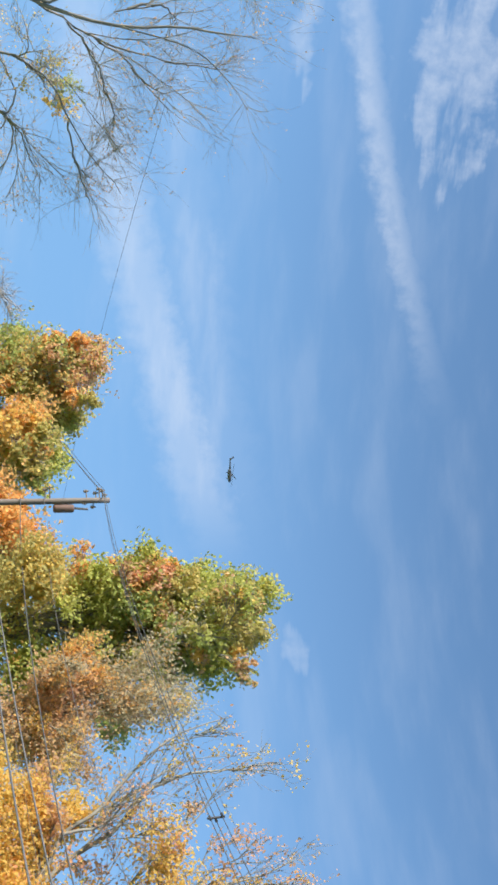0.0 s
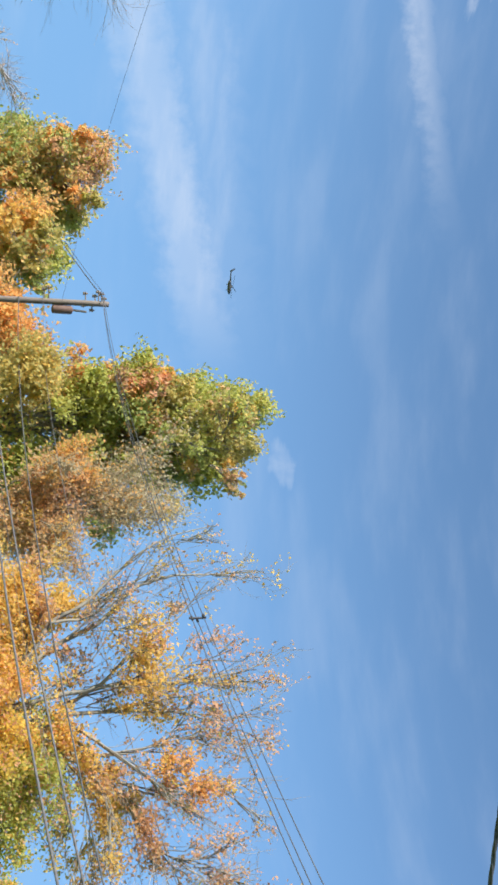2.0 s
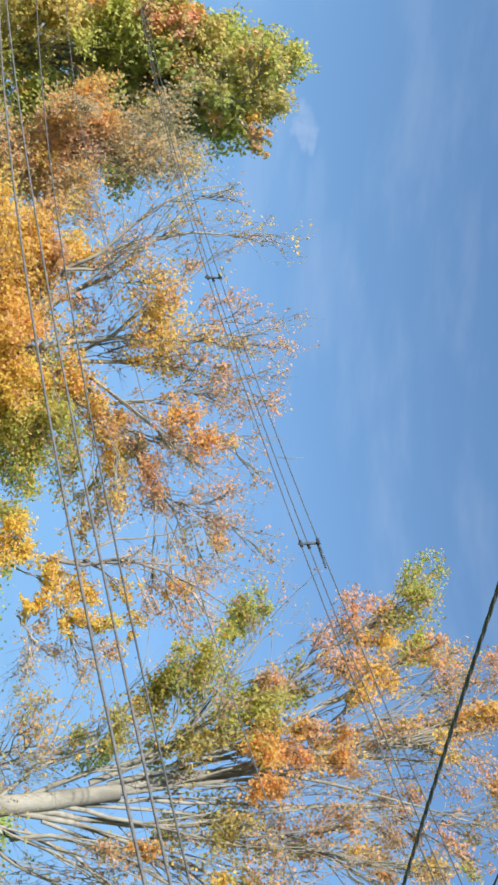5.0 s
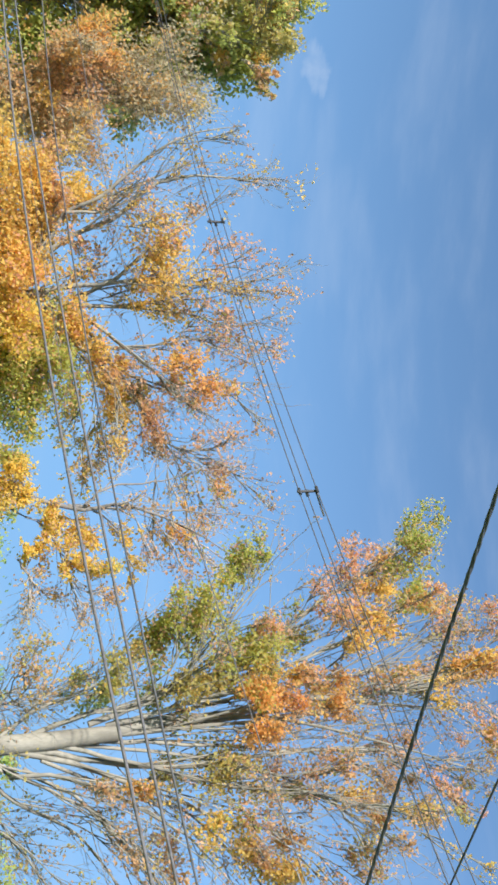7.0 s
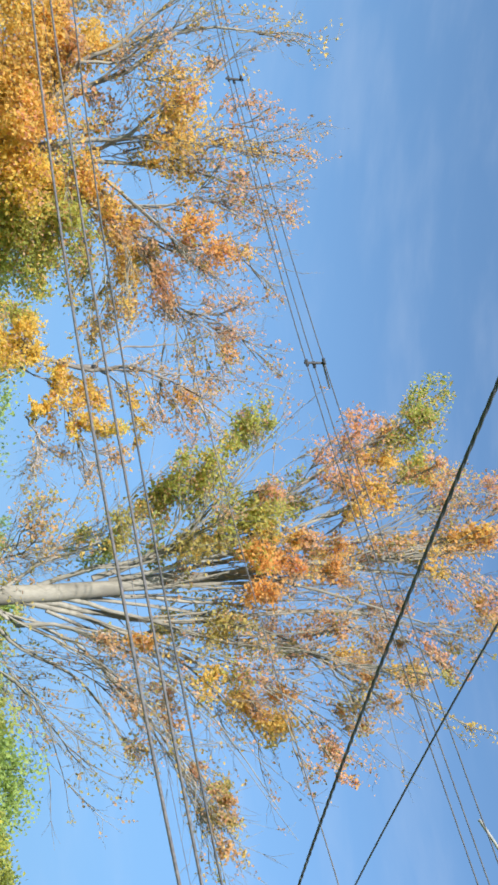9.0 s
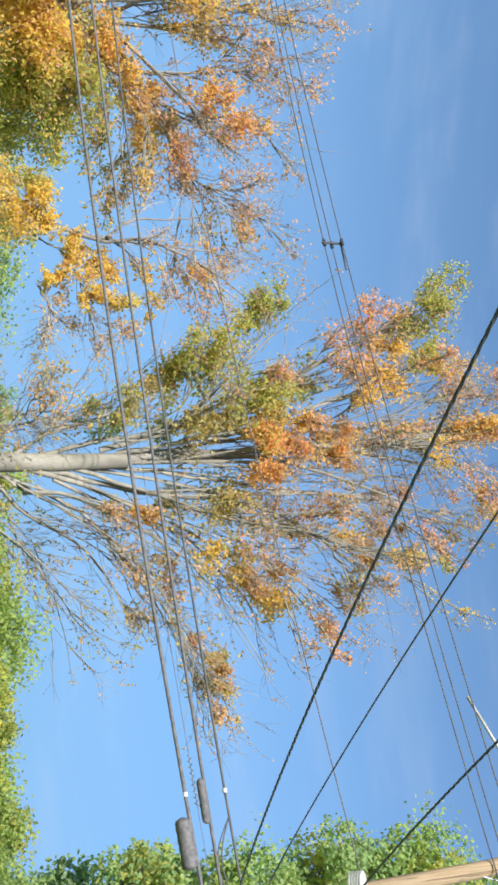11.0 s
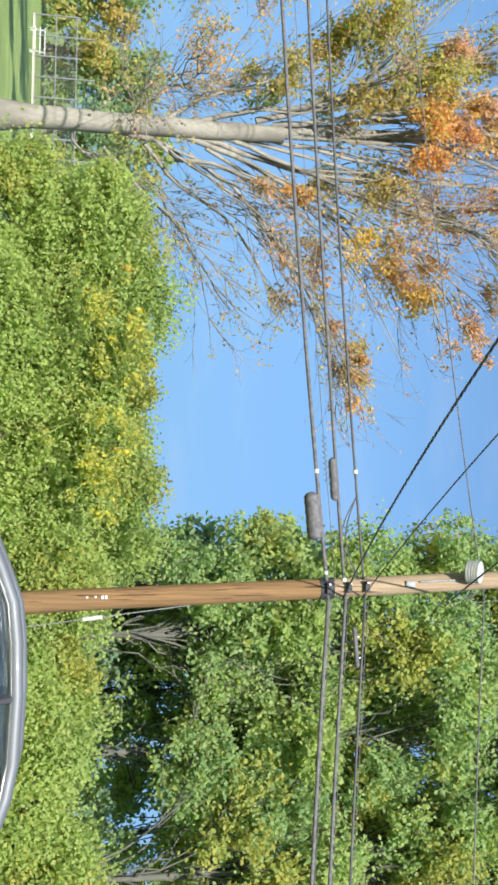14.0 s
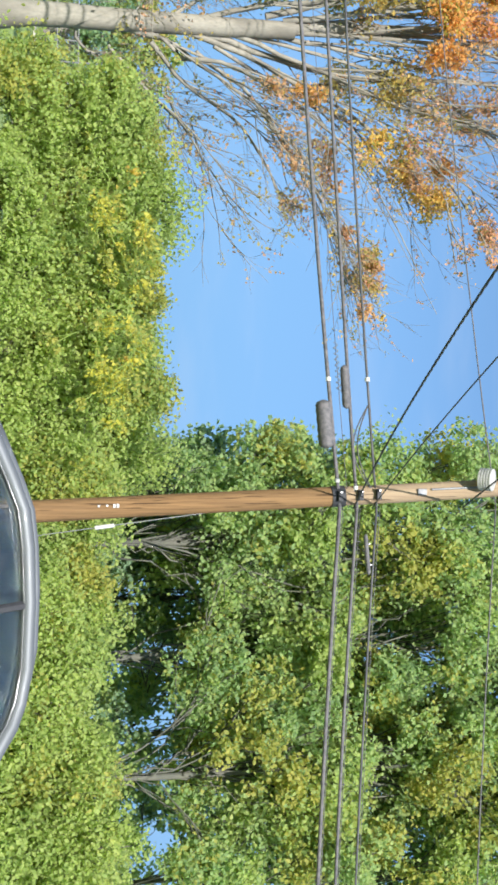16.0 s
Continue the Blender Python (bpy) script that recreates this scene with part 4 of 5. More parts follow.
BEECH_SHOOTS = [
    (0.07, 0.2, ((-2.3, 9.7), (-1.6, 14.8), (-0.6, 21), (-0.3, 27))),
    (0.06, -0.7, ((-2.1, 8.2), (-0.6, 12.7), (1, 17.3), (2, 21.6), (4.1, 25.8))),
    (0.05, 0.7, ((-1.5, 7.2), (0.3, 11.2), (1.9, 14.8), (5.2, 17.9), (7.2, 19.6))),
    (0.05, -0.2, ((-1.7, 4.6), (0.3, 8.1), (2.8, 11.4), (6.3, 13.8), (10.3, 15.5))),
    (0.05, 0.9, ((-2.1, 8.8), (-1.1, 14.2), (0.7, 19.8), (3.7, 24), (6.2, 27))),
    (0.06, -0.8, ((-2.5, 10.3), (-2.4, 15.5), (-2.6, 20.9), (-3.6, 26.9), (-3.7, 31.6))),
    (0.05, 0, ((-1.2, 6.3), (0.9, 9.3), (4.4, 12.3), (8.6, 14.6), (11.2, 15.4))),
    (0.04, 0.3, ((-2.3, 0.1), (-1.2, 0.5), (-0.5, 1.8), (0.7, 4.4), (2.3, 5.9), (5.7, 7.9))),
    (0.03, -0.3, ((-3, 3.7), (-4.2, 3.9), (-4.6, 4.7))),
]
BEECH_TUFTS = scattered(5, 44, -10, 8, 10, 30, 25, ("rust", "pink", "gold", "rust", "olive"), size=(0.2, 0.42), count=(25, 95), keep=lambda b, r: abs(b + 1.5) < 2 + (r - 8) * 0.42)
BEECH_CROWN = scattered(9, 22, -9, 3, 28, 34, 25, ("rust", "pink", "orange", "gold"), size=(0.3, 0.5), count=(60, 190))
tree("beech_tree", "large pale-barked beech with thin orange and green autumn leaves", 19, ground_at(-2.4, 25), away(-2.5, 11.2, 25), 0.275,
     BEECH + BEECH_HIGH + BEECH_HANG + BEECH_TUFTS + BEECH_CROWN, 0.09, BARK_PALE, 8, 6, 1.2, 0.3, 0.6, taper=0.3, wobble=0.08, limbs=BEECH_LIMBS + BEECH_SHOOTS, side=12, side_len=(0.6, 2.4), reach_to=25.0, echo=2, dust=120, dust_kinds=("rust", "pink", "olive", "rust", "gold"), lush=2.7)


def leafy_mass(name, label, seed, bearing, dist, width, low, high, kinds, leaf, per, n, girth=0.2, group="", bark=BARK_GREY, size=(0.8, 1.4), depth=0.8):
    """A dense leafy tree or shrub: clumps spread through a crown of that width and height."""
    rng = random.Random(seed)
    foot = ground_at(bearing, dist)
    rows = []
    for i in range(n):
        a = rng.uniform(0, 2 * math.pi)
        q = math.sqrt(rng.uniform(0.05, 1)) * width / 2
        z = low + (high - low) * (i + rng.random()) / n
        shrink = math.sqrt(max(0.12, 1 - max(0, (z - low) / (high - low) * 1.25 - 0.35) ** 2))
        p = foot + Vector((q * shrink * math.cos(a), q * shrink * math.sin(a) * depth, z))
        d = math.hypot(p.x, p.y)
        rows.append((math.degrees(math.atan2(p.x, p.y)), math.degrees(math.atan2(p.z - EYE.z, d)), d, rng.uniform(*size), per, rng.choice(kinds)))
    top = foot + Vector((0, 0, low + (high - low) * 0.75))
    return tree(name, label, seed, foot, top, girth, rows, leaf, bark, 4, 3, 0.0, 0.12, 0.55, group=group, shell=0.6, stretch=0.3, twig_mat=BARK_DARK, twig_r=0.7)


# vine-grown shrubs along the lawn's edge
for i, (b, d, h) in enumerate(((3.9, 21, 3.6), (7.1, 21, 3.8), (10.6, 20.5, 3.5), (14.4, 20.5, 3.4), (18.2, 20.5, 3.75), (22.5, 20, 2.6), (27, 19.5, 2.4), (31.5, 19, 2.3), (36, 19, 2.5), (41, 19, 2.8))):
    leafy_mass("vine_thicket", "tall green thicket overgrown with vines", 40 + i, b, d, 3.0, 0.15, h - 0.56, ("vine",) * 7 + ("ygreen",), 0.081, 1500, 28, 0.06, "thickets along the lawn", size=(0.47, 0.78), depth=0.45)
CREEPER = (scattered(31, 46, 6.4, 11.0, 1.2, 4.4, 19.7, ("lemon", "lemon", "ygreen"), (0.08, 0.25), (20, 60))
           + scattered(32, 50, 12.6, 18.2, 1.2, 4.2, 19.5, ("lemon", "lemon", "ygreen", "ygreen"), (0.08, 0.25), (20, 60))
           + scattered(33, 18, 3, 21, -1, 4, 19.7, ("ygreen", "ygreen", "yellow"), (0.08, 0.18), (15, 50)))
tree("yellow_creeper", "yellow autumn creeper climbing over the thicket", 39, ground_at(13, 20.8), away(13, 1.0, 20.8), 0.012, CREEPER, 0.08, LEAF["vine"], 4, 3, 0.3, 0.3, 0.9, 0.3, category="creeper", shell=0.4, twig_mat=LEAF["vine"])
# far woods
for i, b in enumerate(range(-22, 6, 4)):
    leafy_mass("woodland_tree", "far green woodland tree behind the lawn", 60 + i, b, 74, 7.5, 0.5, 6.6 + (i % 3) * 0.7, ("vine", "olive", "deep", "green"), 0.28, 480, 18, 0.25, "far woods", size=(1.2, 2.0))
# tall trees behind the near pole: bearing, distance, width, height, clumps, leaf kinds
GREENS = ("summer", "summer", "vine", "summer", "ygreen")
DARKS = ("deep", "deep", "summer", "vine")
for i, (b, d, w, low, h, n, kinds) in enumerate((
        (21.6, 25.5, 3.6, 2.2, 9.0, 44, DARKS), (24.5, 24, 5.4, 4.3, 14.5, 90, GREENS), (30.5, 24.5, 5.8, 4.7, 17, 100, GREENS), (36.5, 24, 5.8, 4.3, 17.5, 116, GREENS),
        (42.5, 25, 6.0, 3.5, 17, 76, GREENS), (27.5, 28, 6.0, 1.6, 11, 64, DARKS), (34.5, 28, 6.5, 1.2, 11, 70, DARKS), (41.5, 30, 6.5, 1.4, 15, 40, DARKS), (23.5, 28, 4.5, 1.5, 6.0, 30, DARKS))):
    leafy_mass("tall_tree", "tall dense green tree with yellowing leaves" if kinds is GREENS else "shaded dark green tree behind the roadside trees", 80 + i, b, d, w, low, h, kinds, 0.112 if kinds is GREENS else 0.14, 950 if kinds is GREENS else 480, n,
               0.09, "tall trees by the road", BARK_DARK, (0.5, 0.95), 0.6)


# ---- fittings on the near pole ----
def line_point(z2, z1, sag, s, out=0.2):
    a, b = NEAR_FOOT + ACROSS * out + Vector((0, 0, z2)), far_on(z1) + ACROSS * out
    return a.lerp(b, s) - Vector((0, 0, 4 * sag * s * (1 - s)))


def closure(z2, z1, sag, s0, s1, radius, drop):
    """A ribbed splice case slung under a cable."""
    a, b = line_point(z2, z1, sag, s0), line_point(z2, z1, sag, s1)
    a, b = a - Vector((0, 0, drop)), b - Vector((0, 0, drop))
    m = Matrix.Translation(a) @ (b - a).to_track_quat("Z", "Y").to_matrix().to_4x4()
    size = (b - a).length
    root = thing("splice_case", a, "grey weathered cable splice case slung from a cable", "splice case", "splice cases")
    prof = [(0.2 * radius, -0.03), (0.8 * radius, 0.0), (radius, 0.05)]
    for i in range(9):
        z = 0.06 + (size - 0.12) * i / 8
        prof += [(radius * (1.0 if i % 2 else 0.93), z)]
    prof += [(radius, size - 0.05), (0.8 * radius, size), (0.2 * radius, size + 0.03)]
    bm = bmesh.new()
    lathe_bm(bm, m, prof, 16)
    part("case", bm, CABLE_GREY, root, "", True)
    for z in (0.12, size - 0.12):
        bm = bmesh.new()
        q = m @ Vector((0, 0, z))
        tube_bm(bm, [q, q + Vector((0, 0, drop + 0.03))], 0.012, 6)
        part("hanger", bm, STEEL, root)
    return root


closure(5.51, 5.8, 1.0, 0.020, 0.0345, 0.12, 0.11)
closure(5.77, 5.75, 0.64, 0.033, 0.046, 0.065, 0.05)
closure(5.90, 6.2, 0.8, -0.021, -0.009, 0.035, 0.03)


def cable_clamps():
    for z in (5.5, 5.81, 6.08):
        at = near_on(z) + ACROSS * 0.16
        root = thing("cable_clamp", at, "small steel bolt clamp holding a cable to the pole", "clamp", "cable clamps")
        turn = Matrix.Translation(at) @ Matrix.Rotation(math.atan2(ALONG.y, ALONG.x), 4, "Z")
        bm = bmesh.new()
        box_bm(bm, turn, (0.16, 0.10, 0.07), 0.01)
        part("block", bm, RUBBER, root)
        bm = bmesh.new()
        tube_bm(bm, [turn @ Vector((0.05, -0.08, 0)), turn @ Vector((0.05, 0.1, 0))], 0.014, 8)
        part("bolt", bm, STEEL, root, "galvanised bolt")
    # black band round the pole
    bm = bmesh.new()
    a, b = near_on(5.40), near_on(5.60)
    tube_bm(bm, [a, b], 0.158, 20)
    root = thing("pole_band", a, "black rubber band round the pole", "band")
    part("band", bm, RUBBER, root)
    # slack loop of drop wire beside the clamps
    for k, (z, w) in enumerate(((6.05, 0.9), (5.85, 0.7))):
        pts = [line_point(6.07, 7.25, 1.0, 0.004 + 0.03 * i / 11, 0.2) - Vector((0, 0, 0.32 * math.sin(math.pi * i / 11) * w)) for i in range(12)]
        bm = bmesh.new()
        tube_bm(bm, pts, 0.010, 6)
        tagged(part("drop_wire", bm, CABLE, None, "", True), "slack dark loop of drop wire by the pole", "wire", "drop wires")


cable_clamps()


def street_sensor():
    """The pale ribbed dome on the camera's side of the pole."""
    at = away(21.2, 22.0, 15.05)
    root = thing("ribbed_dome", at, "off-white ribbed dome housing fixed to the pole", "housing")
    m = Matrix.Translation(at) @ Vector((-0.15, -0.62, 0.78)).to_track_quat("Z", "Y").to_matrix().to_4x4() @ pose(0, 0, -0.11)
    prof = [(0.03, 0.0), (0.12, 0.005)]
    for i in range(5):
        z = 0.015 + 0.04 * i
        prof += [(0.158, z), (0.167, z + 0.008), (0.167, z + 0.03), (0.158, z + 0.036)]
    prof += [(0.13, 0.215), (0.06, 0.232), (0.02, 0.236)]
    bm = bmesh.new()
    lathe_bm(bm, m, prof, 28)
    part("shell", bm, DOME_GREY, root)
    bm = bmesh.new()
    tube_bm(bm, [at, near_on(7.85)], 0.02, 8)
    part("stem", bm, STEEL, root, "galvanised stem")


street_sensor()


def top_fittings():
    # bracket that carries the power conductors
    base = near_on(10.05)
    root = thing("pole_bracket", base, "weathered steel bracket with pale insulators on the pole", "bracket")
    end = NEAR_FOOT + ACROSS * 0.36 + Vector((0, 0, 10.1))
    bm = bmesh.new()
    tube_bm(bm, [base, end], 0.03, 8)
    part("arm", bm, STEEL, root)
    bm = bmesh.new()
    tube_bm(bm, [near_on(9.6), base.lerp(end, 0.6)], 0.018, 8)
    part("brace", bm, STEEL, root)
    for dz in (-0.08, 0.06, 0.18):
        bm = bmesh.new()
        lathe_bm(bm, Matrix.Translation(end + Vector((0, 0, dz - 0.06))), [(0.02, 0), (0.06, 0.01), (0.035, 0.035), (0.055, 0.06), (0.03, 0.09), (0.02, 0.12)], 14)
        part("insulator", bm, WHITE, root, "pale porcelain insulator")
    # sleeve on the power lines next to the pole
    a, b = away(11.8, 29.0, 15.5), away(16.8, 30.9, 15.2)
    bm = bmesh.new()
    tube_bm(bm, [a, a.lerp(b, 0.5), b], 0.026, 10)
    tagged(part("line_sleeve", bm, DOME_GREY, None, "", True), "pale grey guard sleeve along a power line", "sleeve")
    # steel strap and wire down the pole
    bm = bmesh.new()
    tube_bm(bm, [near_on(z) + ACROSS * 0.15 + ALONG * 0.03 for z in (6.9, 7.3, 7.7)], 0.016, 6)
    tagged(part("conduit", bm, FENCE_STEEL, near_pole, "short galvanised conduit"))
    bm = bmesh.new()
    box_bm(bm, Matrix.Translation(near_on(6.75) + ACROSS * 0.14) @ Matrix.Rotation(math.atan2(ALONG.y, ALONG.x), 4, "Z"), (0.10, 0.05, 0.14), 0.012)
    part("plate", bm, FENCE_STEEL, near_pole, "small steel plate")
    # four pale markers on the shaft: unreadable tag
    for i, z in enumerate((2.02, 2.14, 2.24, 2.29)):
        bm = bmesh.new()
        m = Matrix.Translation(near_on(z) + (EYE - near_on(z)).normalized() * 0.163 + ALONG * (0.03 if i < 2 else 0.02)) @ (EYE - near_on(z)).to_track_quat("Z", "Y").to_matrix().to_4x4()
        box_bm(bm, m, (0.05, 0.035, 0.006) if i > 1 else (0.03, 0.03, 0.006), 0.002)
        part("tag", bm, WHITE, near_pole, "small white metal tag")
    # stay wire with its pale guard
    foot = ground_at(24.6, 15.9)
    head = near_on(5.3)
    bm = bmesh.new()
    tube_bm(bm, [foot, head], 0.007, 6)
    root = thing("stay_wire", foot, "thin steel stay wire with a white guard beside the pole", "stay wire")
    part("wire", bm, STEEL, root)
    d = (head - foot).normalized()
    a = foot + d * 2.0
    bm = bmesh.new()
    tube_bm(bm, [a, a + d * 0.28], 0.03, 10)
    part("guard", bm, WHITE, root, "white plastic guard")


top_fittings()


def spacer(s, tail):
    """A spreader that holds the power conductors apart."""
    p = line_point(10.25, 11.08, 1.32, s, 0.35)
    root = thing("line_spacer", p, "black plastic spacer holding the power lines apart", "spacer", "line spacers")
    bm = bmesh.new()
    box_bm(bm, Matrix.Translation(p), (0.05, 0.05, 0.46), 0.015)
    part("spine", bm, RUBBER, root)
    spread = 1 - 0.6 * s
    for dz, side in ((-0.21 * spread, 0.0), (0.0, -0.06), (0.21 * spread, 0.05)):
        bm = bmesh.new()
        c = p + Vector((0, 0, dz)) + ACROSS * side
        tube_bm(bm, [c - ALONG * 0.07, c + ALONG * 0.07], 0.035, 8)
        part("jaw", bm, RUBBER, root)
    if tail:
        bm = bmesh.new()
        a = p + Vector((0, 0, 0.17))
        tube_bm(bm, [a, a - ALONG * 0.62 - Vector((0, 0, 0.0))], 0.02, 8)
        part("guard_tube", bm, CABLE_GREY, root, "short grey guard tube")


spacer(0.263, True)
spacer(0.453, False)


def far_fittings():
    root = far_pole
    on = far_on
    for z, side in ((11.05, 0.35), (11.2, 0.15), (10.9, 0.45), (10.75, 0.25), (10.6, -0.3), (10.3, 0.35), (10.2, -0.1), (8.4, 0.45), (8.6, 0.55)):
        bm = bmesh.new()
        c = on(z) + ACROSS * side + ALONG * 0.35 * (1 if side > 0 else -0.2)
        lathe_bm(bm, Matrix.Translation(c - Vector((0, 0, 0.12))), [(0.03, 0), (0.09, 0.02), (0.05, 0.07), (0.09, 0.12), (0.05, 0.17), (0.03, 0.24)], 12)
        part("insulator", bm, POLE_GREY, root, "dark insulator")
        bm = bmesh.new()
        tube_bm(bm, [on(z), c], 0.03, 6)
        part("arm", bm, POLE_GREY, root)


far_fittings()


# ---- ball field behind the beech ----
def make_fence():
    root = thing("backstop_fence", ground_at(-3.5, 52), "grey chain-link backstop fence on steel posts at the lawn's edge", "fence")
    a, b = ground_at(-7.5, 53), ground_at(0.5, 51)
    n = 8
    for i in range(n + 1):
        q = a.lerp(b, i / n)
        bm = bmesh.new()
        tube_bm(bm, [q, q + Vector((0, 0, 2.9 if i % 2 else 2.2))], 0.04, 8)
        part("post", bm, FENCE_STEEL, root)
    for z in (0.15, 1.1, 2.05):
        bm = bmesh.new()
        tube_bm(bm, [a + Vector((0, 0, z)), b + Vector((0, 0, z))], 0.03, 6)
        part("rail", bm, FENCE_STEEL, root)
    paths = []
    length = (b - a).length
    d = (b - a).normalized()
    k = 0.0
    while k < length:
        for lean in (1, -1):
            p = a + d * k + Vector((0, 0, 0.15 if lean > 0 else 2.05))
            q = a + d * min(length, k + 1.9) + Vector((0, 0, 2.05 if lean > 0 else 0.15))
            paths.append([p[:], q[:]])
        k += 0.09
    paths = np.array(paths, float)
    mesh = link("wire_netting", mesh_of("wire_netting", *tubes(paths, np.full(paths.shape[:2], 0.005), 3)), CABLE_GREY, root)
    tagged(mesh, "diamond wire netting", kind="stuff")
    bm = bmesh.new()
    box_bm(bm, Matrix.Translation(a.lerp(b, 0.5) + Vector((0, -0.3, 0.1))) @ Matrix.Rotation(math.atan2(d.y, d.x), 4, "Z"), (length, 0.06, 0.1), 0.01)
    tagged(part("edge_board", bm, SIDING, None), "cream board along the foot of the fence", "board")
    # white frame of a bench by the fence
    c = ground_at(-6.3, 49)
    bench = thing("bleacher_bench", c, "white tubular metal bench frame beside the fence", "bench")
    for i in range(3):
        bm = bmesh.new()
        box_bm(bm, Matrix.Translation(c + Vector((0, 0.3 * i, 0.25 + 0.2 * i))), (1.1, 0.2, 0.04), 0.01)
        part("plank", bm, WHITE, bench)
    for x in (-0.45, 0.45):
        for y0, y1, z1 in ((-0.1, 0.6, 0.65), (0.6, 0.6, 0.65), (0.0, 0.0, 0.25)):
            bm = bmesh.new()
            tube_bm(bm, [c + Vector((x, y0, 0)), c + Vector((x, y1, z1))], 0.025, 6)
            part("leg", bm, WHITE, bench)


make_fence()


# ---- helicopter far off ----
def make_helicopter():
    at = away(-49.4, 17.9, 600)
    root = thing("helicopter", at, "small dark helicopter high over the trees", "helicopter")
    face = Matrix.Translation(at) @ Matrix.Rotation(radians(49.4), 4, "Z")   # x to the camera's right
    dark = rough_material("dark_paint", (0.06, 0.065, 0.075), (0.085, 0.085, 0.09), 0.5, 0.6, 0.05)
    turn = face @ Matrix.Rotation(radians(90), 4, "Y")
    bm = bmesh.new()
    lathe_bm(bm, turn, [(0.1, -3.2), (0.8, -2.6), (1.15, -1.0), (1.2, 1.6), (1.1, 3.4), (0.75, 4.6), (0.2, 5.4)], 16)
    part("cabin", bm, dark, root, "", True)
    bm = bmesh.new()
    lathe_bm(bm, turn @ Matrix.Translation((-0.35, 0, 0)), [(0.6, -2.0), (0.42, -5.0), (0.3, -8.6), (0.1, -9.4)], 12)
    part("tail_boom", bm, dark, root, "", True)
    bm = bmesh.new()
    box_bm(bm, face @ pose(-9.3, 0, 1.5, 0, -32, 0), (0.9, 0.2, 3.0), 0.08)
    part("tail_fin", bm, dark, root)
    bm = bmesh.new()
    box_bm(bm, face @ pose(-8.6, 0, 0.5), (0.9, 3.6, 0.12), 0.04)
    part("tailplane", bm, dark, root)
    bm = bmesh.new()
    lathe_bm(bm, face @ pose(0.8, 0, 1.0), [(0.7, 0), (0.6, 0.5), (0.2, 0.8), (0.15, 1.1)], 12)
    part("mast", bm, dark, root)
    for i in range(4):
        bm = bmesh.new()
        box_bm(bm, face @ pose(0.8, 0, 2.0, 0, 0, 20 + 90 * i) @ pose(3.8, 0, 0), (7.0, 0.45, 0.06), 0.01)
        part("rotor_blade", bm, dark, root)
    for x in (-0.6, 2.8):
        for y in (-1.1, 1.1):
            bm = bmesh.new()
            tube_bm(bm, [face @ Vector((x, y, -1.0)), face @ Vector((x, y, -1.75))], 0.22, 8)
            part("wheel_leg", bm, dark, root)


make_helicopter()


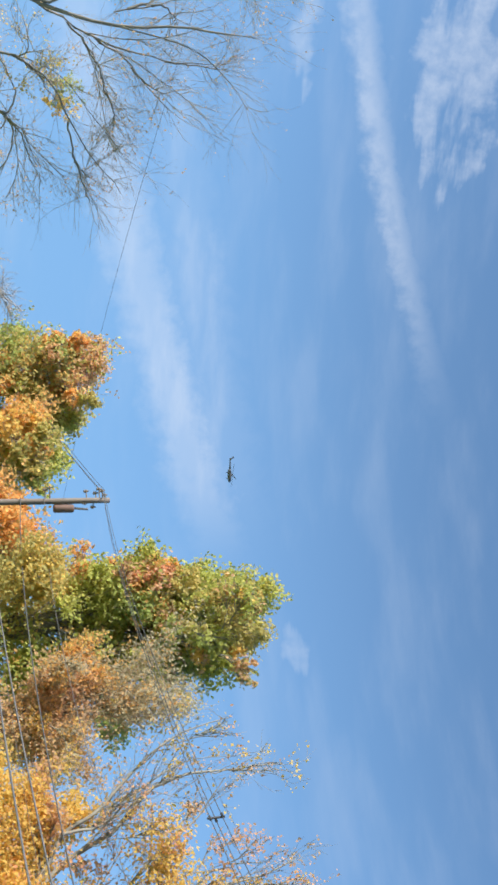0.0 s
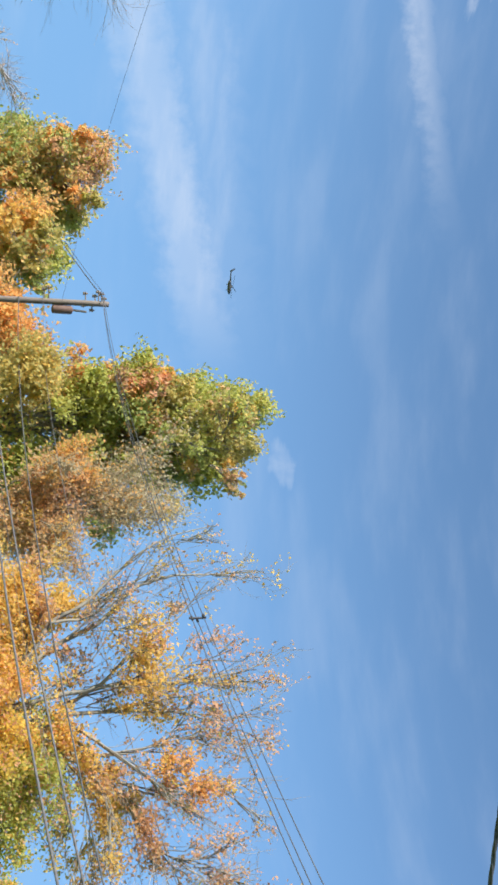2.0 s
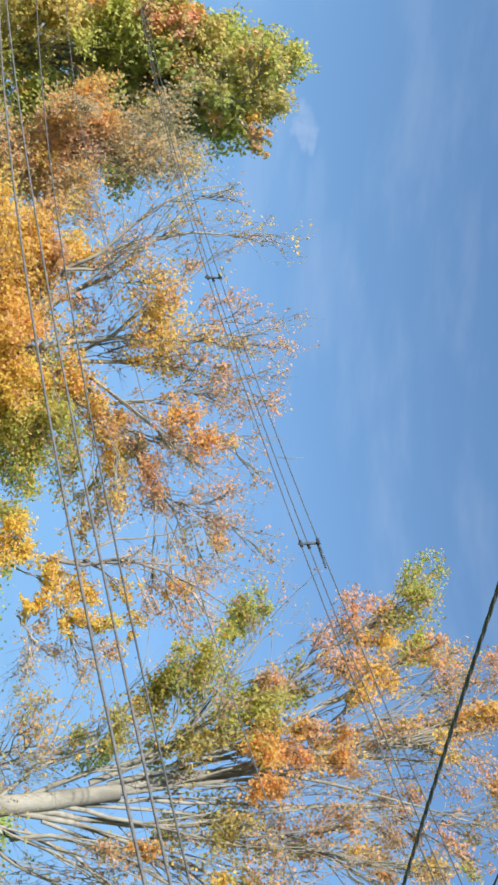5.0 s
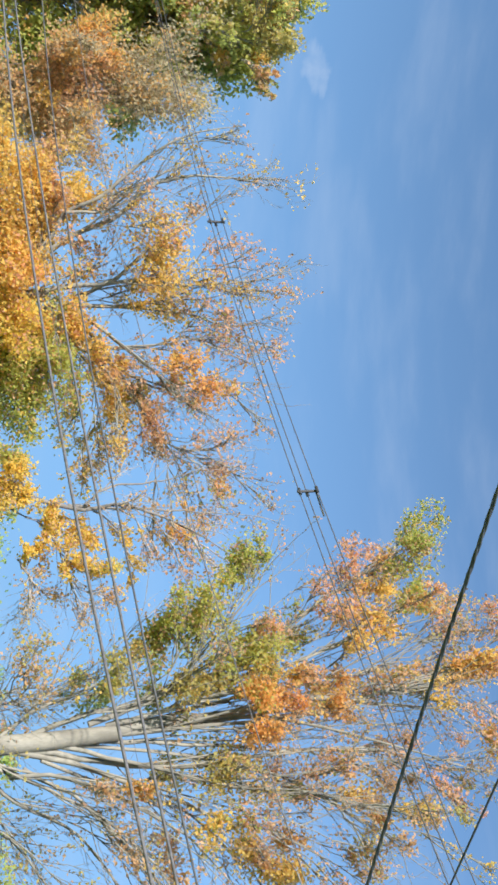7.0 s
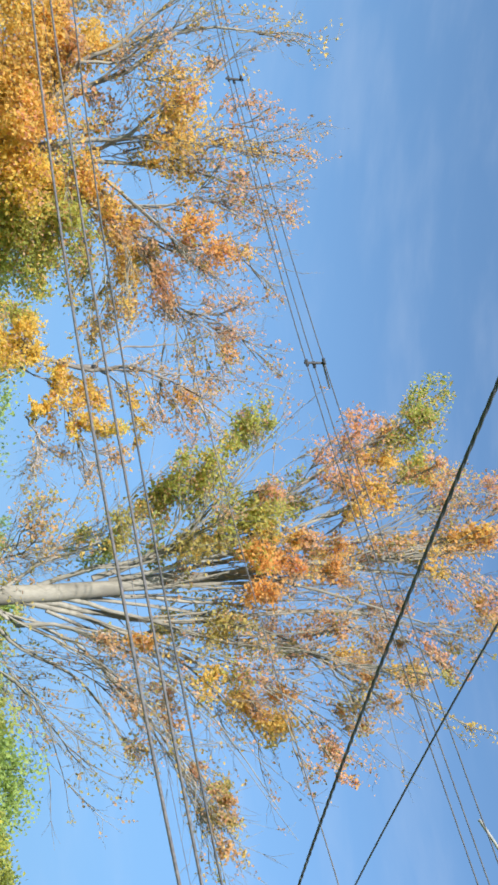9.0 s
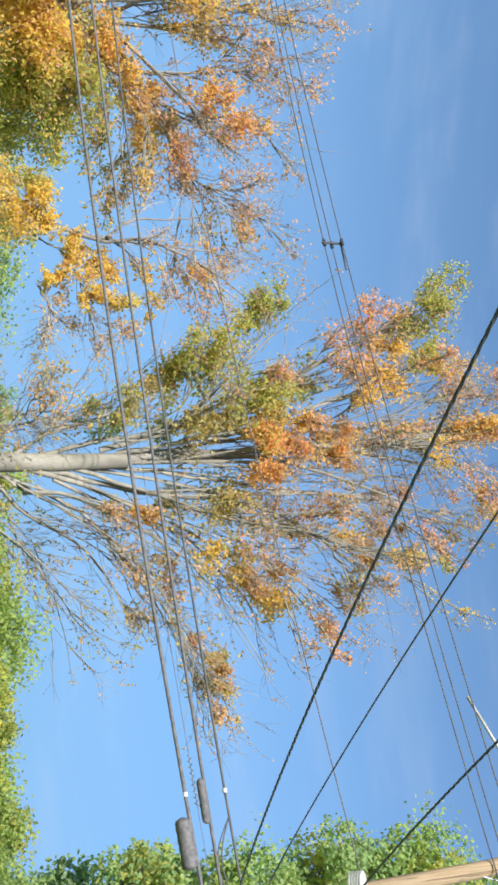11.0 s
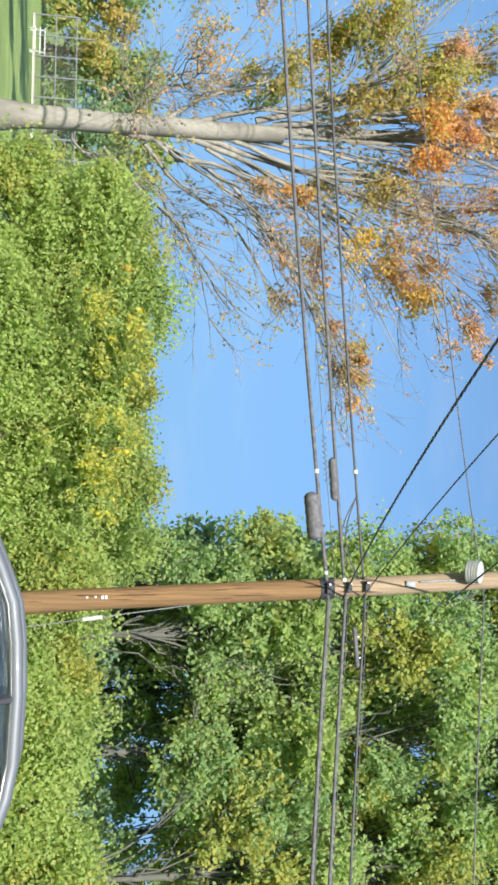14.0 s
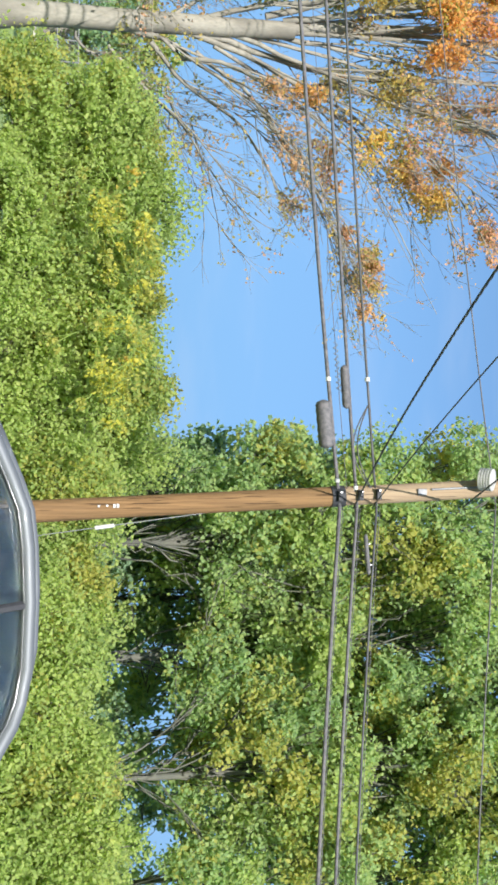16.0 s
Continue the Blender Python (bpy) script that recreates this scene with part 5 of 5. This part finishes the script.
# ---- car on the road ----
def make_car():
    at = Vector((4.16, 8.34, 0.01))
    root = thing("car", at, "silver four-door saloon car on the road", "car")
    base = Matrix.Translation(at) @ Matrix.Rotation(math.atan2(ALONG.y, ALONG.x), 4, "Z") @ Matrix.Diagonal((1, 1, 0.945, 1))   # x forward, a low car
    m, k = material("silver_paint")
    flake = k.noise(k.add("TexCoord").outputs["Object"], 90, 2)
    pr = k.add("BsdfPrincipled", Base_Color=k.mix(k.fit(flake, 0.3, 0.7, 0, 0.3), (0.15, 0.16, 0.17, 1), (0.11, 0.12, 0.13, 1)), Roughness=0.55, Metallic=0.35)
    pr.inputs["Coat Weight"].default_value = 0.12
    finish(k, pr.outputs[0])
    paint = m
    m, k = material("car_glass")
    pr = k.add("BsdfPrincipled", Base_Color=(0.88, 0.95, 0.93, 1), Roughness=0.02)
    pr.inputs["Transmission Weight"].default_value = 1.0
    pr.inputs["Specular IOR Level"].default_value = 0.8
    finish(k, pr.outputs[0])
    glass = m
    chrome = rough_material("bright_trim", (0.24, 0.24, 0.25), (0.18, 0.18, 0.19), 5, 0.35, 0.02, metal=1.0)

    def loft(bm, rows, close=True):
        """Skins cross-sections (x, list of y-z pairs of one half, from the middle of the top outwards) into a closed shell."""
        rings = []
        for x, half in rows:
            full = [(y, z) for y, z in half] + [(-y, z) for y, z in half[::-1] if y > 1e-6]
            rings.append([bm.verts.new(base @ Vector((x, y, z))) for y, z in full])
        for a, b in zip(rings, rings[1:]):
            n = len(a)
            for i in range(n):
                j = (i + 1) % n
                bm.faces.new((a[i], a[j], b[j], b[i]))
        if close:
            bm.faces.new(rings[0][::-1])
            bm.faces.new(rings[-1])

    def lower(x, top, w, bottom=0.24):
        return (x, [(0, top), (w * 0.6, top - 0.01), (w * 0.93, top - 0.06), (w, top - 0.2), (w * 0.99, bottom + 0.15), (w * 0.93, bottom), (0, bottom)])

    bm = bmesh.new()
    loft(bm, [lower(-2.35, 0.78, 0.62, 0.4), lower(-2.25, 0.92, 0.78, 0.3), lower(-1.7, 0.97, 0.88), lower(-0.6, 0.95, 0.91), lower(0.7, 0.93, 0.91),
              lower(1.3, 0.90, 0.90), lower(1.95, 0.80, 0.84), lower(2.25, 0.68, 0.74, 0.28), lower(2.35, 0.58, 0.6, 0.34)])
    part("body", bm, paint, root, "", True)

    def roof(x, z, w):
        return (x, [(0, z), (w * 0.6, z - 0.012), (w * 0.9, z - 0.035), (w, z - 0.075), (w * 0.98, z - 0.095), (0, z - 0.06)])

    bm = bmesh.new()
    loft(bm, [roof(-0.88, 1.31, 0.56), roof(-0.6, 1.365, 0.60), roof(-0.1, 1.385, 0.62), roof(0.3, 1.375, 0.61), roof(0.62, 1.335, 0.58)])
    part("roof", bm, paint, root, "", True)
    # pillars and window arches
    arch = [(-1.42, 0.86, 0.97), (-1.20, 0.79, 1.10), (-1.02, 0.70, 1.215), (-0.86, 0.63, 1.275), (-0.6, 0.63, 1.325), (-0.1, 0.645, 1.345), (0.3, 0.64, 1.33), (0.6, 0.62, 1.295), (0.85, 0.68, 1.20), (1.10, 0.76, 1.09), (1.42, 0.85, 0.95)]
    for s in (-1, 1):
        bm = bmesh.new()
        tube_bm(bm, [base @ Vector((x, s * y, z)) for x, y, z in arch], 0.058, 10)
        part("roof_rail", bm, paint, root, "silver roof rail and pillars", True)
        bm = bmesh.new()
        tube_bm(bm, [base @ Vector((x * 0.985, s * (y + 0.035), z - 0.035)) for x, y, z in arch], 0.014, 8)
        part("window_trim", bm, chrome, root, "bright window trim", True)
        bm = bmesh.new()
        tube_bm(bm, [base @ Vector((-0.12, s * 0.655, 1.33)), base @ Vector((-0.16, s * 0.87, 0.95))], 0.035, 6)
        part("door_pillar", bm, RUBBER, root, "black door pillar")
        for x0, x1 in ((-1.3, -0.09), (-0.11, 1.3)):
            cut = [p for p in arch if x0 < p[0] < x1]
            bm = bmesh.new()
            top = [base @ Vector((x, s * y, z - 0.02)) for x, y, z in cut]
            bot = [base @ Vector((x, s * 0.885, 0.94)) for x, y, z in cut]
            tv, bv = [bm.verts.new(p) for p in top], [bm.verts.new(p) for p in bot]
            for i in range(len(cut) - 1):
                bm.faces.new((tv[i], tv[i + 1], bv[i + 1], bv[i]))
            bmesh.ops.solidify(bm, geom=bm.faces[:], thickness=0.006)
            part("side_window", bm, glass, root, "tinted side window").visible_shadow = False
        bm = bmesh.new()
        box_bm(bm, base @ pose(1.02, s * 0.98, 1.0), (0.12, 0.2, 0.13), 0.04)
        part("door_mirror", bm, paint, root)
        for x in (-0.55, 0.5):
            bm = bmesh.new()
            box_bm(bm, base @ pose(x, s * 0.915, 0.80), (0.2, 0.03, 0.03), 0.01)
            part("door_handle", bm, chrome, root)
        for x in (-1.4, 1.38):
            c = base @ pose(x, s * 0.80, 0.33, 90, 0, 0)
            bm = bmesh.new()
            lathe_bm(bm, c, [(0.22, -0.1), (0.30, -0.1), (0.325, -0.07), (0.325, 0.07), (0.30, 0.1), (0.22, 0.1)], 24)
            wheel = part("tyre", bm, RUBBER, root, "black tyre", True)
            bm = bmesh.new()
            lathe_bm(bm, c, [(0.05, -0.09), (0.21, -0.085), (0.225, 0.0), (0.21, 0.085), (0.05, 0.09)], 20)
            part("rim", bm, STEEL, wheel, "alloy rim")
    for x0, z0, y0, x1, z1, y1, name in ((0.62, 1.30, 0.56, 1.42, 0.93, 0.8, "windscreen"), (-0.88, 1.275, 0.54, -1.46, 0.96, 0.78, "rear_window")):
        bm = bmesh.new()
        vs = [bm.verts.new(base @ Vector(p)) for p in ((x0, -y0, z0), (x0, y0, z0), (x1, y1, z1), (x1, -y1, z1))]
        bm.faces.new(vs)
        bmesh.ops.solidify(bm, geom=bm.faces[:], thickness=0.006)
        part(name, bm, glass, root).visible_shadow = False
    seat = rough_material("seat_cloth", (0.05, 0.05, 0.05), (0.08, 0.08, 0.08), 8, 0.9, 0.2)
    for x, w in ((0.25, 0.42), (-0.75, 0.42)):
        for y in (-0.36, 0.36):
            bm = bmesh.new()
            box_bm(bm, base @ pose(x, y, 0.85, 0, -12, 0), (0.14, w, 0.6), 0.05)
            part("seat", bm, seat, root)


make_car()


# ---- small things on the cables ----
def cable_tags():
    for (z2, z1, sag), places in (((5.51, 5.8, 1.0), (0.0035, 0.009, 0.042)), ((5.77, 5.75, 0.64), (0.004, 0.0065)), ((6.07, 7.25, 1.0), (0.004, 0.042))):
        for q in places:
            p = line_point(z2, z1, sag, q)
            bm = bmesh.new()
            tube_bm(bm, [p - ALONG * 0.03, p + ALONG * 0.03], 0.036, 10)
            tagged(part("cable_tag", bm, WHITE, None), "small white sleeve tag round a cable", "tag", "cable tags")
    # spiral wrapped round a thin wire
    pts = []
    for i in range(60):
        p = line_point(5.64, 6.0, 0.9, 0.038 + 0.016 * i / 59)
        a = i * 0.9
        pts.append(p + Vector((0, 0, 0.03 * math.cos(a))) + ACROSS * 0.03 * math.sin(a))
    bm = bmesh.new()
    tube_bm(bm, pts, 0.007, 5)
    tagged(part("spiral_damper", bm, STEEL, None), "pale metal spiral wound on a thin wire", "damper")
    cable(NEAR_FOOT + ACROSS * 0.2 + Vector((0, 0, 5.64)), far_on(6.0) + ACROSS * 0.2, 0.9, 0.005, CABLE_GREY, "thin grey support wire along the poles")


cable_tags()
